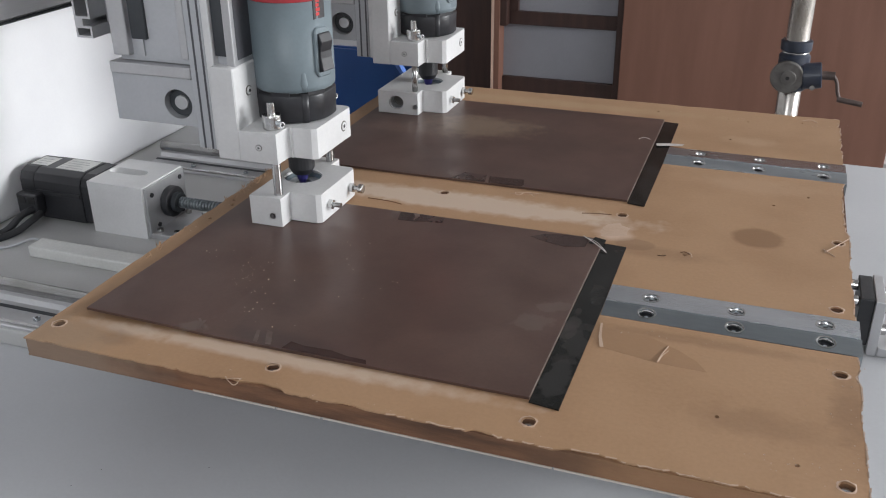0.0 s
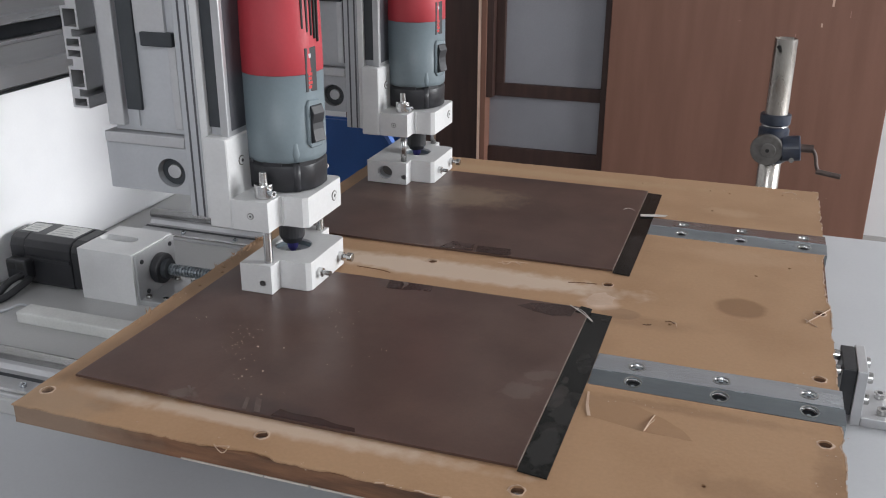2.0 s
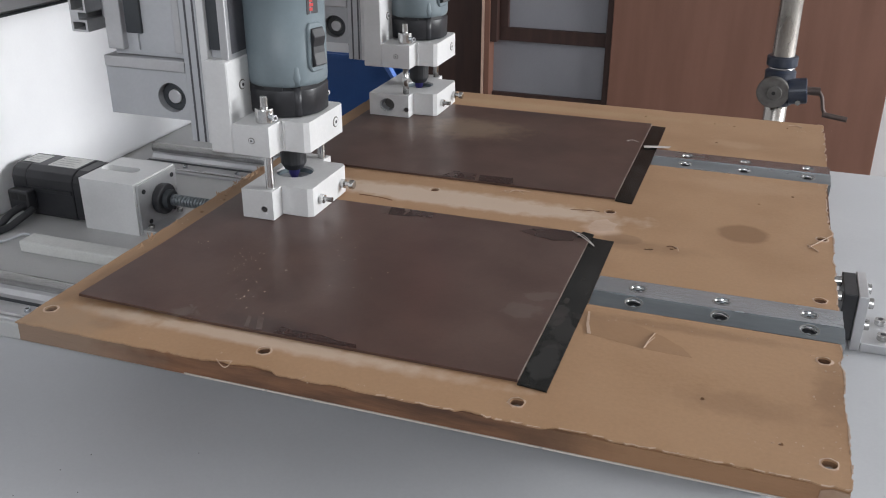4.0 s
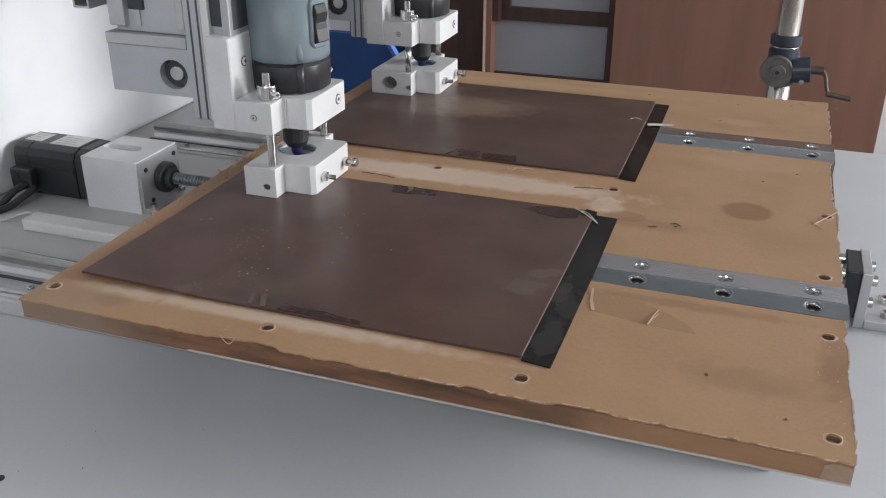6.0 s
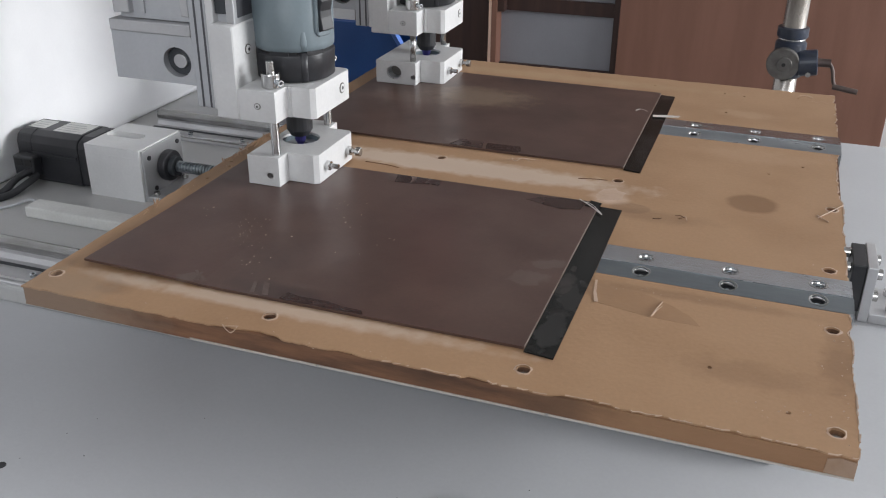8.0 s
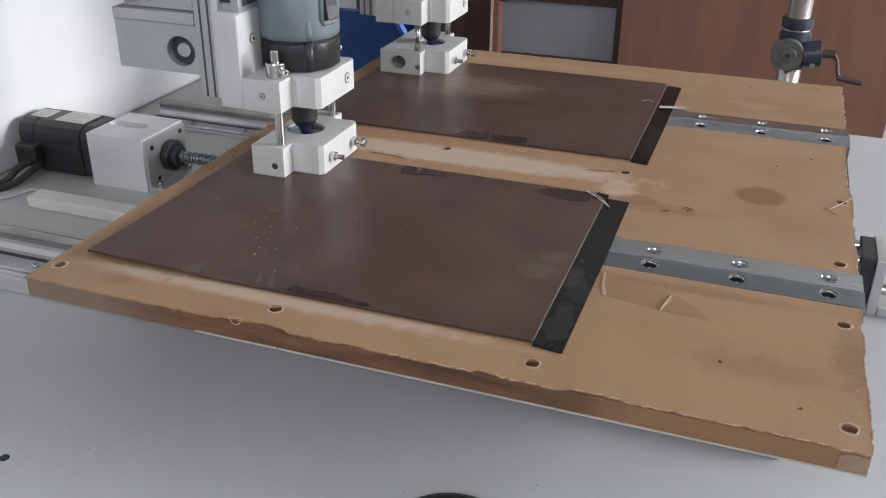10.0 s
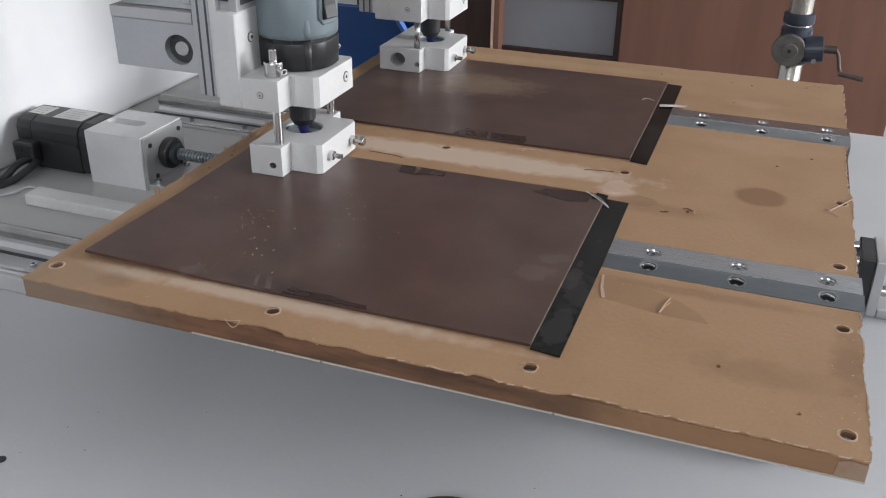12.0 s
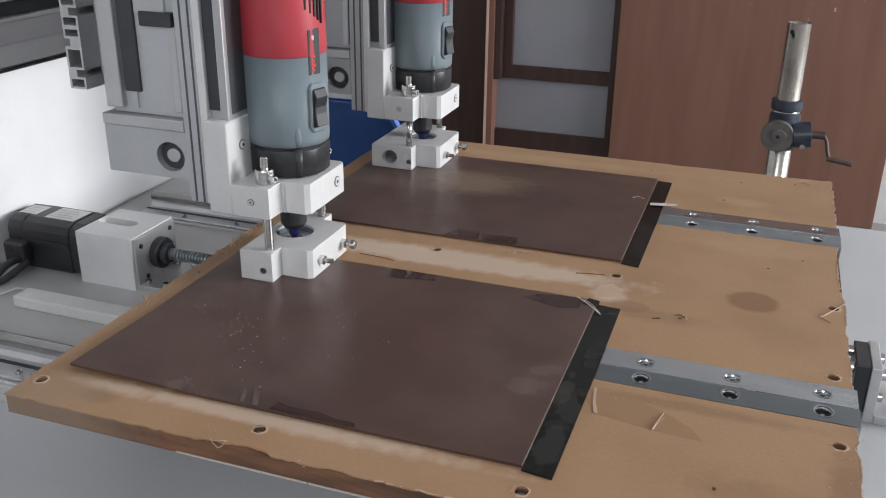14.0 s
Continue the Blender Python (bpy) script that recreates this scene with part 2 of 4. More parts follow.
    def piece(a0, a1, b0, b1):
        if along == "y":
            box(min(at, at + thick), max(at, at + thick), a0, a1, b0, b1, bm=bm)
        else:
            box(a0, a1, min(at, at + thick), max(at, at + thick), b0, b1, bm=bm)
    piece(lo, w0, FLOOR, RZ1)
    piece(w1, hi, FLOOR, RZ1)
    piece(w0, w1, FLOOR, z0)
    piece(w0, w1, z1, RZ1)
    return structure(name, bm, M_WALLG, "unseen plastered wall with a window opening, darkened to cut bounced light", "wall")


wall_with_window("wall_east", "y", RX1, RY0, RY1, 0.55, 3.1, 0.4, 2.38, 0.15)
# unseen wall; its opening is added to go with the fill lamp
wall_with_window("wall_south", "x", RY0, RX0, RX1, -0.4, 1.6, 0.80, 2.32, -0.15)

# the table and the base of the machine on it
structure("table_top", box(-0.70, 1.35, -0.75, 1.10, TT - 0.04, TT, 0.004), M_TABLE, "grey painted steel machine table", "table")
tagged(link("base_slab", box(-0.62, 0.70, 0.134, 1.03, TT, TZ, 0.003), M_SLAB), "grey base slab of the machine on the table", "base slab")

# ---------------------------------------------------------------- stains and a painted dim line on the board


def add_spots(m, spots):
    """Worn, soiled or painted-dim spots with soft uneven rims: centre, half sizes, colour, strength."""
    nt = m.node_tree
    b = nt.nodes["Principled BSDF"]
    tc = nt.nodes.new("ShaderNodeTexCoord")
    nz = nt.nodes.new("ShaderNodeTexNoise")
    nz.inputs["Scale"].default_value, nz.inputs["Detail"].default_value = 55, 8
    nt.links.new(tc.outputs["Object"], nz.inputs["Vector"])
    for cx, cy, rx, ry, colour, strength, edge, *rim in spots:
        mp = nt.nodes.new("ShaderNodeMapping")
        mp.vector_type = "TEXTURE"
        mp.inputs["Location"].default_value = (cx, cy, 0)
        mp.inputs["Scale"].default_value = (rx, ry, 1)
        nt.links.new(tc.outputs["Object"], mp.inputs["Vector"])
        ln = nt.nodes.new("ShaderNodeVectorMath")
        ln.operation = "LENGTH"
        nt.links.new(mp.outputs[0], ln.inputs[0])
        ad = nt.nodes.new("ShaderNodeMath")
        ad.operation = "MULTIPLY_ADD"
        ad.inputs[1].default_value = edge
        nt.links.new(nz.outputs[0], ad.inputs[0])
        nt.links.new(ln.outputs["Value"], ad.inputs[2])
        rg = nt.nodes.new("ShaderNodeMapRange")
        rg.inputs["From Min"].default_value, rg.inputs["From Max"].default_value = (rim[0] if rim else 0.45) + edge * 0.5, 1.15 + edge * 0.5
        rg.inputs["To Min"].default_value, rg.inputs["To Max"].default_value = strength, 0
        nt.links.new(ad.outputs[0], rg.inputs[0])
        mx = nt.nodes.new("ShaderNodeMix")
        mx.data_type = "RGBA"
        mx.inputs[7].default_value = (*colour, 1)
        src = b.inputs["Base Color"].links[0].from_socket
        nt.links.new(src, mx.inputs[6])
        nt.links.new(rg.outputs[0], mx.inputs[0])
        nt.links.new(mx.outputs[2], b.inputs["Base Color"])


PALE, DARKSPOT = (0.53, 0.415, 0.325), (0.19, 0.105, 0.055)
add_spots(M_BOARD, [
    (0.646, 0.454, 0.0275, 0.0265, (0.235, 0.130, 0.066), 0.92, 0.3, 0.88),
    (0.515, 0.392, 0.022, 0.014, (0.25, 0.150, 0.088), 0.6, 0.2, 0.95),
    (0.25, 0.047, 0.21, 0.013, PALE, 0.75, 1.3),
    (0.09, 0.045, 0.045, 0.012, PALE, 0.6, 1.2),
    (0.085, 0.028, 0.022, 0.014, DARKSPOT, 0.45, 0.8),
    (0.29, 0.448, 0.23, 0.028, PALE, 0.9, 0.9, 0.7),
    (0.488, 0.413, 0.022, 0.020, (0.62, 0.47, 0.37), 0.8, 0.8),
    (0.545, 0.378, 0.07, 0.018, DARKSPOT, 0.35, 1.0),
    (0.66, 0.085, 0.06, 0.022, DARKSPOT, 0.35, 1.4),
    (0.735, 0.13, 0.018, 0.05, DARKSPOT, 0.5, 1.4),
    # no stain: the dim line below the near bar, its shade put into colour
    (0.60, 0.200, 0.12, 0.010, DARKSPOT, 0.45, 0.9),
    (0.30, 0.90, 0.3, 0.02, (0.42, 0.29, 0.17), 0.5, 1.0),
    (0.62, 0.80, 0.05, 0.02, (0.50, 0.35, 0.23), 0.35, 1.4),
    (0.64, 0.62, 0.08, 0.03, (0.46, 0.31, 0.2), 0.35, 1.2),
    (0.03, 0.02, 0.07, 0.03, (0.29, 0.205, 0.14), 0.55, 1.3),
    (0.012, 0.35, 0.012, 0.4, (0.27, 0.17, 0.10), 0.55, 1.0),
])
add_spots(M_SHEET, [
    (0.452, 0.180, 0.018, 0.014, (0.15, 0.115, 0.10), 0.4, 2.6, 0.9),
    (0.465, 0.215, 0.014, 0.010, (0.15, 0.115, 0.10), 0.4, 2.6, 0.9),
    (0.150, 0.066, 0.014, 0.010, (0.16, 0.125, 0.11), 0.5, 2.4, 0.9),
    (0.222, 0.735, 0.085, 0.055, (0.25, 0.18, 0.125), 0.55, 1.5),
    (0.12, 0.690, 0.09, 0.025, (0.16, 0.11, 0.085), 0.4, 1.5),
    (0.24, 0.070, 0.060, 0.018, (0.045, 0.028, 0.024), 0.6, 0.9),
    (0.30, 0.845, 0.06, 0.012, (0.05, 0.03, 0.026), 0.6, 0.8),
    (0.33, 0.20, 0.10, 0.09, (0.075, 0.042, 0.034), 0.5, 1.3),
])

add_spots(M_STRIP, [
    (0.496, 0.092, 0.010, 0.030, (0.055, 0.052, 0.050), 0.4, 2.6, 0.95),
    (0.499, 0.155, 0.010, 0.020, (0.050, 0.046, 0.043), 0.35, 2.6, 0.95),
    (0.488, 0.190, 0.006, 0.030, (0.065, 0.056, 0.052), 0.4, 2.6, 0.95),
    (0.500, 0.270, 0.009, 0.030, (0.035, 0.032, 0.030), 0.3, 2.6, 0.95),
    (0.500, 0.600, 0.010, 0.050, (0.045, 0.041, 0.039), 0.35, 2.6, 0.95),
])
add_spots(M_CORE, [
    (0.66, 0.0, 0.16, 0.05, (0.30, 0.165, 0.085), 0.85, 0.5),
    (0.02, 0.0, 0.13, 0.05, (0.25, 0.175, 0.125), 0.9, 0.6),
    (0.52, 0.0, 0.03, 0.05, (0.085, 0.045, 0.028), 0.5, 1.2),
])

# ---------------------------------------------------------------- the moving bed with its board
BX, BY = 0.745, 0.950
rnd = random.Random(7)


def ragged(p, q, n, amp, chips=()):
    """Points from p to q with small breaks in the edge, pushed inwards; chips: (from, to, depth) as shares of the edge."""
    p, q = Vector(p), Vector(q)
    d = q - p
    inward = Vector((-d.y, d.x)).normalized()
    out = []
    for i in range(n):
        s = (i + rnd.uniform(0.1, 0.9)) / n
        push = abs(rnd.gauss(0, amp)) if rnd.random() < 0.55 else 0
        for a, b, depth in chips:
            if a < s < b:
                push += depth * (0.65 + 0.35 * math.sin((s - a) / (b - a) * math.pi)) * rnd.uniform(0.75, 1.1)
        v = p + d * s + inward * push
        out.append((v.x, v.y))
    return out


NOTCHES = ((0.2190, 0.2860), (0.6640, 0.7335))      # channels for the two pairs of steel bars
outline = [(0.0, 0.0)]
outline += ragged((0, 0), (BX, 0), 150, 0.0010, ((0.285, 0.315, 0.004), (0.32, 0.375, 0.006), (0.44, 0.47, 0.0025), (0.60, 0.63, 0.003), (0.70, 0.76, 0.006), (0.76, 0.97, 0.0022)))
outline += [(BX - 0.001, 0.0012)]
y_at = 0.004
for (n0, n1), breaks in zip(NOTCHES, (((0.4, 0.62, 0.0012), (0.8, 0.86, 0.0025)), ((0.3, 0.34, 0.002), (0.56, 0.97, 0.0042)))):
    outline += ragged((BX, y_at), (BX, n0), 44, 0.0008, breaks)
    outline += [(BX - 0.0005, n0), (0.509, n0 + 0.001)]
    outline += [(x, n1 + rnd.uniform(-0.0015, 0.0015)) for x in (0.509, 0.55, 0.575, 0.6, 0.64, 0.66, 0.69, 0.71, 0.73, 0.7445)]
    y_at = n1 + 0.003
outline += ragged((BX, y_at), (BX, BY), 26, 0.0016)
outline += [(BX - 0.001, BY - 0.001)]
outline += ragged((BX, BY), (0, BY), 60, 0.0008, ((0.3, 0.33, 0.003),))
outline += [(0.001, BY - 0.001)]
outline += ragged((0, BY), (0, 0), 70, 0.0010, ((0.38, 0.5, 0.004), (0.55, 0.6, 0.004)))

SCREW_HOLES = [(0.0149, 0.0325), (0.2512, 0.0315), (0.4883, 0.0282), (0.7295, 0.0273), (0.729, 0.183), (0.728, 0.305),
               (0.733, 0.468), (0.4877, 0.4696), (0.258, 0.469)]
PITS = [(0.632, 0.085), (0.695, 0.041), (0.549, 0.374), (0.572, 0.382), (0.59, 0.80), (0.66, 0.56), (0.70, 0.60), (0.014, 0.30), (0.018, 0.345), (0.012, 0.36), (0.47, 0.905), (0.58, 0.90), (0.61, 0.895), (0.69, 0.915)]


def wobbly(cx, cy, r, n, amp):
    return [(cx + r * (1 + rnd.uniform(-amp, amp)) * math.cos(2 * math.pi * i / n), cy + r * (1 + rnd.uniform(-amp, amp)) * math.sin(2 * math.pi * i / n)) for i in range(n)]


M_FILMDULL = mat("dull_clear_tape", (0.26, 0.145, 0.085), 0.3, second=(0.22, 0.12, 0.07), scale=30)
machine_bed = thing("machine_bed", "worn tan wooden spoilboard with chipped edges and screw holes", "spoilboard")
holes = [wobbly(x, y, 0.0060, 14, 0.12) for x, y in SCREW_HOLES] + [wobbly(x, y, 0.0022, 8, 0.4) for x, y in PITS]
part("board_face", prism(outline, -0.0014, 0.0, holes=holes), M_BOARD, machine_bed, "tan board face with stains, holes and broken edges")
core_outline = [(0.0012, 0.0012), (BX - 0.0015, 0.0012)]
for n0, n1 in NOTCHES:
    core_outline += [(BX - 0.0015, n0), (0.509, n0), (0.509, n1), (BX - 0.0015, n1)]
core_outline += [(BX - 0.0015, BY - 0.0015), (0.0012, BY - 0.0015)]
core = prism(core_outline, -0.0185, -0.0015, holes=[ring(x, y, 0.0059, 14) for x, y in SCREW_HOLES])
part("board_core", core, M_CORE, machine_bed, "dark reddish brown cut edge of the board")
for x0, x1 in ((0.185, 0.268), (0.2695, 0.312), (0.3145, 0.515), (0.517, BX - 0.0012)):
    part("board_backing", box(x0, x1, 0.0005, BY - 0.001, -0.0202, -0.0186), M_LINE, machine_bed, "thin pale backing layer under the board")
part("board_backing", box(0.0006, 0.1848, 0.0012, BY - 0.001, -0.0202, -0.0186), M_CORE, machine_bed, "worn brown backing layer under the board")
# pale fibres standing up along the broken rim
fr = random.Random(31)
fray = bmesh.new()
for p, q in zip(outline, outline[1:]):
    front, side = p[1] < 0.012 and q[1] < 0.012 and p[0] > 0.36, p[0] > 0.73 and q[0] > 0.73
    if not (front or side) or fr.random() < 0.35 or (Vector(q) - Vector(p)).length > 0.03:
        continue
    d = (Vector(q) - Vector(p)).normalized()
    n = Vector((d.y, -d.x))
    w = fr.uniform(0.0003, 0.0012)
    a, b2 = Vector(p) - n * 0.0006, Vector(q) - n * 0.0006
    a2, b3 = Vector(p) + n * w, Vector(q) + n * w * fr.uniform(0.2, 1.3)
    lift = fr.uniform(0.0002, 0.0011)
    v = [fray.verts.new((a.x, a.y, 0.0002)), fray.verts.new((b2.x, b2.y, 0.0002)), fray.verts.new((b3.x, b3.y, lift)), fray.verts.new((a2.x, a2.y, lift * 0.4))]
    u = [fray.verts.new((c.co.x, c.co.y, c.co.z - 0.0005)) for c in v]
    fray.faces.new(v)
    fray.faces.new(u[::-1])
    for i in range(4):
        j = (i + 1) % 4
        fray.faces.new((v[i], u[i], u[j], v[j]))
tagged(part("frayed_rim", fray, M_TAPE, machine_bed), "pale frayed fibres along the broken rim", kind="stuff")
torn = bmesh.new()
for k in range(70):
    y = fr.choice((fr.gauss(0.46, 0.02), fr.gauss(0.40, 0.03), fr.uniform(0.18, 0.50)))
    x, w, l, h = fr.uniform(0.0, 0.010), fr.uniform(0.0008, 0.0024), fr.uniform(0.003, 0.009), fr.uniform(0.001, 0.006)
    dx = fr.uniform(-0.006, 0.004)
    v = [torn.verts.new(c) for c in ((x, y, -0.0004), (x + w, y + w * 0.4, -0.0004), (x + w * 0.4, y + w, 0.0012), (x + dx, y + l, h))]
    for f in ((0, 2, 1), (0, 1, 3), (1, 2, 3), (2, 0, 3)):
        torn.faces.new([v[i] for i in f])
tagged(part("torn_fibres", torn, M_BOARD, machine_bed), "torn brown fibres on the worn board end", kind="stuff")
screw_head = None
for x, y in SCREW_HOLES:
    if screw_head is None:
        bm = cyl((0, 0, 0), (0, 0, 0.0012), 0.0042, seg=12)
        box(-0.003, 0.003, -0.0005, 0.0005, 0.0012, 0.0016, bm=bm)
        screw_head = part("screw", bm, M_STEEL, machine_bed, "sunken dull screw head")
        screw_head.location = (x, y, -0.0048)
    else:
        o = new("screw", screw_head.data)
        o.parent, o.location, o["label"] = machine_bed, (x, y, -0.0048), "sunken dull screw head"
# raised fibres round the holes
for x, y in SCREW_HOLES:
    bm = bmesh.new()
    n = 18
    va = [bm.verts.new((x + 0.0061 * math.cos(2 * math.pi * i / n), y + 0.0061 * math.sin(2 * math.pi * i / n), rnd.uniform(0.0002, 0.0008))) for i in range(n)]
    vb = [bm.verts.new((x + rnd.uniform(0.0068, 0.0088) * math.cos(2 * math.pi * i / n), y + rnd.uniform(0.0068, 0.0088) * math.sin(2 * math.pi * i / n), 0.00005)) for i in range(n)]
    for i in range(n):
        j = (i + 1) % n
        bm.faces.new((va[i], va[j], vb[j], vb[i]))
    part("hole_rim", bm, M_TAPE, machine_bed, "pale frayed rim of a screw hole")
part("corner_tape", prism([(0.7225, -0.0175), (0.7435, -0.0182), (0.7437, -0.0040), (0.7315, -0.0024), (0.7235, -0.0052)], 0.0004, 0.0011, axis="y"), M_CORNER, machine_bed, "pale tape on the board corner")
# carriage under the board
for y0, y1 in ((0.14, 0.24), (0.40, 0.51), (0.60, 0.70)):
    for x0 in (0.10, 0.52):
        part("carriage", box(x0, x0 + 0.10, y0, y1, TZ + 0.022, -0.0205, 0.002), M_GREYPLATE, machine_bed, "grey aluminium carriage under the board")


def sheet(name, x0, x1, y0, y1, curl):
    """A thin brown panel, its front edge lifted a little near one corner."""
    bm = bmesh.new()
    nx, ny = 24, 10
    grid = {}
    for k, zz in ((0, 0.0), (1, 0.0026)):
        for i in range(nx + 1):
            for j in range(ny + 1):
                u, v = i / nx, j / ny
                lift = curl * max(0, 1 - u * 3.4) ** 0.5 * max(0, 1 - v * 2.2)
                wob = 0.0002 if 0 < i < nx and 0 < j < ny else 0
                grid[k, i, j] = bm.verts.new((x0 + u * (x1 - x0), y0 + v * (y1 - y0), 0.0004 + zz + lift + wob * noise.noise((u * 4, v * 3, k * 0))))
    for i in range(nx):
        for j in range(ny):
            bm.faces.new([grid[1, i, j], grid[1, i + 1, j], grid[1, i + 1, j + 1], grid[1, i, j + 1]])
            bm.faces.new([grid[0, i, j], grid[0, i, j + 1], grid[0, i + 1, j + 1], grid[0, i + 1, j]])
    for i in range(nx):
        bm.faces.new([grid[0, i, 0], grid[0, i + 1, 0], grid[1, i + 1, 0], grid[1, i, 0]])
        bm.faces.new([grid[0, i + 1, ny], grid[0, i, ny], grid[1, i, ny], grid[1, i + 1, ny]])
    for j in range(ny):
        bm.faces.new([grid[0, 0, j + 1], grid[0, 0, j], grid[1, 0, j], grid[1, 0, j + 1]])
        bm.faces.new([grid[0, nx, j], grid[0, nx, j + 1], grid[1, nx, j + 1], grid[1, nx, j]])
    t = thing(name, "dark brown smooth phenolic sheet taped onto the board", "sheet", "brown sheets on the board")
    part("panel", bm, M_SHEET, t)
    part("cut_edge", box(x1, x1 + 0.00035, y0 + 0.001, y1 - 0.001, 0.0004, 0.0029), M_CUT, t, "thin pale cut edge")
    return t


sheet("brown_sheet", 0.0285, 0.4805, 0.0575, 0.388, 0.0042)
sheet("brown_sheet", 0.030, 0.4860, 0.512, 0.857, 0.001)


def strip(x0, x1, y0, y1):
    bm = prism([(x0, y0 + rnd.uniform(0, 0.002)), (x1, y0 - 0.003), (x1 + 0.001, (y0 + y1) / 2), (x1, y1 - 0.002), (x0, y1)], 0.0003, 0.0016)
    return tagged(link("black_strip", bm, M_STRIP), "glossy black strip with dusty stains beside a brown sheet", "strip", "black strips beside the sheets")


strip(0.4815, 0.508, 0.053, 0.380)
strip(0.4870, 0.509, 0.506, 0.850)


def flat_bar(x0, x1, y0, y1, z, tilt, material, hole_xs, hole_v):
    """A steel bar with countersunk bolt holes, lying in its channel."""
    t = thing("steel_bar", "galvanised flat steel bar with countersunk holes in the board", "steel bar", "steel bars in the board")
    cy, w = (y0 + y1) / 2, (y1 - y0) / 2
    hs = [ring(x, cy + hole_v, 0.0072, 24) for x in hole_xs]
    bm = prism([(x0, y0), (x1, y0), (x1, y1), (x0, y1)], -0.017, 0.0, holes=hs)
    parts = [part("bar", bm, material, t)]
    for x in hole_xs:
        r = bmesh.new()
        rows = []
        for rr, zz in ((0.0092, 0.00025), (0.0084, 0.0005), (0.0074, -0.0002), (0.0066, -0.0034)):
            rows.append([r.verts.new((x + rr * math.cos(2 * math.pi * i / 28), cy + hole_v + rr * math.sin(2 * math.pi * i / 28), zz)) for i in range(28)])
        for a, b in zip(rows, rows[1:]):
            for i in range(28):
                j = (i + 1) % 28
                r.faces.new((a[i], a[j], b[j], b[i]))
        parts.append(part("hole_rim", r, M_CHROME, t, "bright rim of a countersunk hole", smooth=True))
        light = material is M_STEEL
        wall = prism(ring(x, cy + hole_v, 0.0071, 24), -0.0165, -0.0036, holes=[ring(x, cy + hole_v, 0.0058, 24)])
        # front bars get black hole walls, the shade of deep holes put into colour
        parts.append(part("hole_wall", wall, M_STEELD if light else M_BLACK, t))
        s = cyl((x, cy + hole_v, -0.016), (x, cy + hole_v, -0.0026 if light else -0.0052), 0.0052, seg=20)
        parts.append(part("bolt", s, M_STEELD if light else M_BLACK, t, "sunken socket bolt"))
        zb = -0.0026 if light else -0.0052
        s = cyl((x, cy + hole_v, zb), (x, cy + hole_v, zb + 0.0003), 0.0022, seg=6)
        parts.append(part("bolt_socket", s, M_BLACK if light else M_STEEL, t))
    rot = Matrix.Translation((0, y1 if tilt > 0 else cy, z)) @ Matrix.Rotation(radians(tilt), 4, "X") @ Matrix.Translation((0, -(y1 if tilt > 0 else cy), 0))
    for p in parts:
        p.data.transform(rot)
    return t


flat_bar(0.5095, 0.7475, 0.2480, 0.2835, 0.0026, -1, M_STEEL, (0.552, 0.635, 0.717), 0.0)
# front bar in the darker steel, its dimmer reflection put into the colour
flat_bar(0.5095, 0.7485, 0.2215, 0.2475, 0.0024, 7, M_STEELD, (0.552, 0.635, 0.717), 0.0015)
flat_bar(0.5100, 0.7470, 0.6985, 0.7310, 0.0026, -1, M_STEEL, (0.556, 0.636, 0.719), 0.0)
flat_bar(0.5100, 0.7480, 0.6660, 0.6980, 0.0024, 7, M_STEELD, (0.556, 0.636, 0.719), 0.001)

# tape left on the board
M_FILM = mat("glossy_clear_film", (0.300, 0.182, 0.105), 0.4, second=(0.335, 0.20, 0.113), scale=20, fine=0.02, spec=0.25)
M_SILVER = mat("silvery_tape", (0.70, 0.68, 0.66), 0.25, second=(0.5, 0.45, 0.42), scale=90, bump=0.6)


def scrap(points, r, label, material=None):
    ob = tube(points, r * 0.6, "tape_curl", material or M_SILVER, res=2)
    return tagged(ob, label, "tape", "tape on the board")


def film(pts, z, label, material, name="tape_piece"):
    return tagged(link(name, prism(pts, z, z + 0.00012), material), label, "tape", "tape on the board")


film([(0.5085, 0.200), (0.5629, 0.193), (0.590, 0.178), (0.608, 0.164), (0.6178, 0.1493), (0.5721, 0.1507), (0.5199, 0.1614), (0.509, 0.180)], -0.00004, "clear glossy tape stuck to the board beside a steel bar", M_FILM)
film([(0.4709, 0.4149), (0.4725, 0.428), (0.4765, 0.4378), (0.4888, 0.4464), (0.4925, 0.439), (0.5036, 0.434), (0.5015, 0.424), (0.5025, 0.4119), (0.489, 0.4075), (0.4753, 0.4017)], -0.00004, "pale torn tape patch between the two brown sheets", M_TAPE)
film([(0.2375, 0.5390), (0.2620, 0.5400), (0.2560, 0.5260), (0.2500, 0.5135), (0.2450, 0.5140)], 0.0035, "hazy torn tape piece on the edge of a brown sheet", M_SMEAR)
# glossy tape pieces, coloured dark for what they reflect
film([(0.2625, 0.5385), (0.2936, 0.5380), (0.2985, 0.5140), (0.2520, 0.5130)], 0.00322, "glossy clear tape over the edge of a brown sheet", M_GLOSSDK)
film([(0.2990, 0.5350), (0.3449, 0.5372), (0.3500, 0.5190), (0.3470, 0.5135), (0.3035, 0.5130)], 0.00322, "glossy clear tape over the edge of a brown sheet", M_GLOSSDK)
film([(0.2310, 0.3865), (0.2526, 0.3868), (0.2879, 0.3863), (0.2901, 0.3700), (0.2720, 0.3690), (0.2564, 0.3640), (0.2360, 0.3630)], 0.00322, "glossy clear tape over the edge of a brown sheet", M_GLOSSDK)
film([(0.2196, 0.3833), (0.2300, 0.3860), (0.2345, 0.3640), (0.2265, 0.3620)], 0.0035, "hazy torn tape piece on the edge of a brown sheet", M_SMEAR)
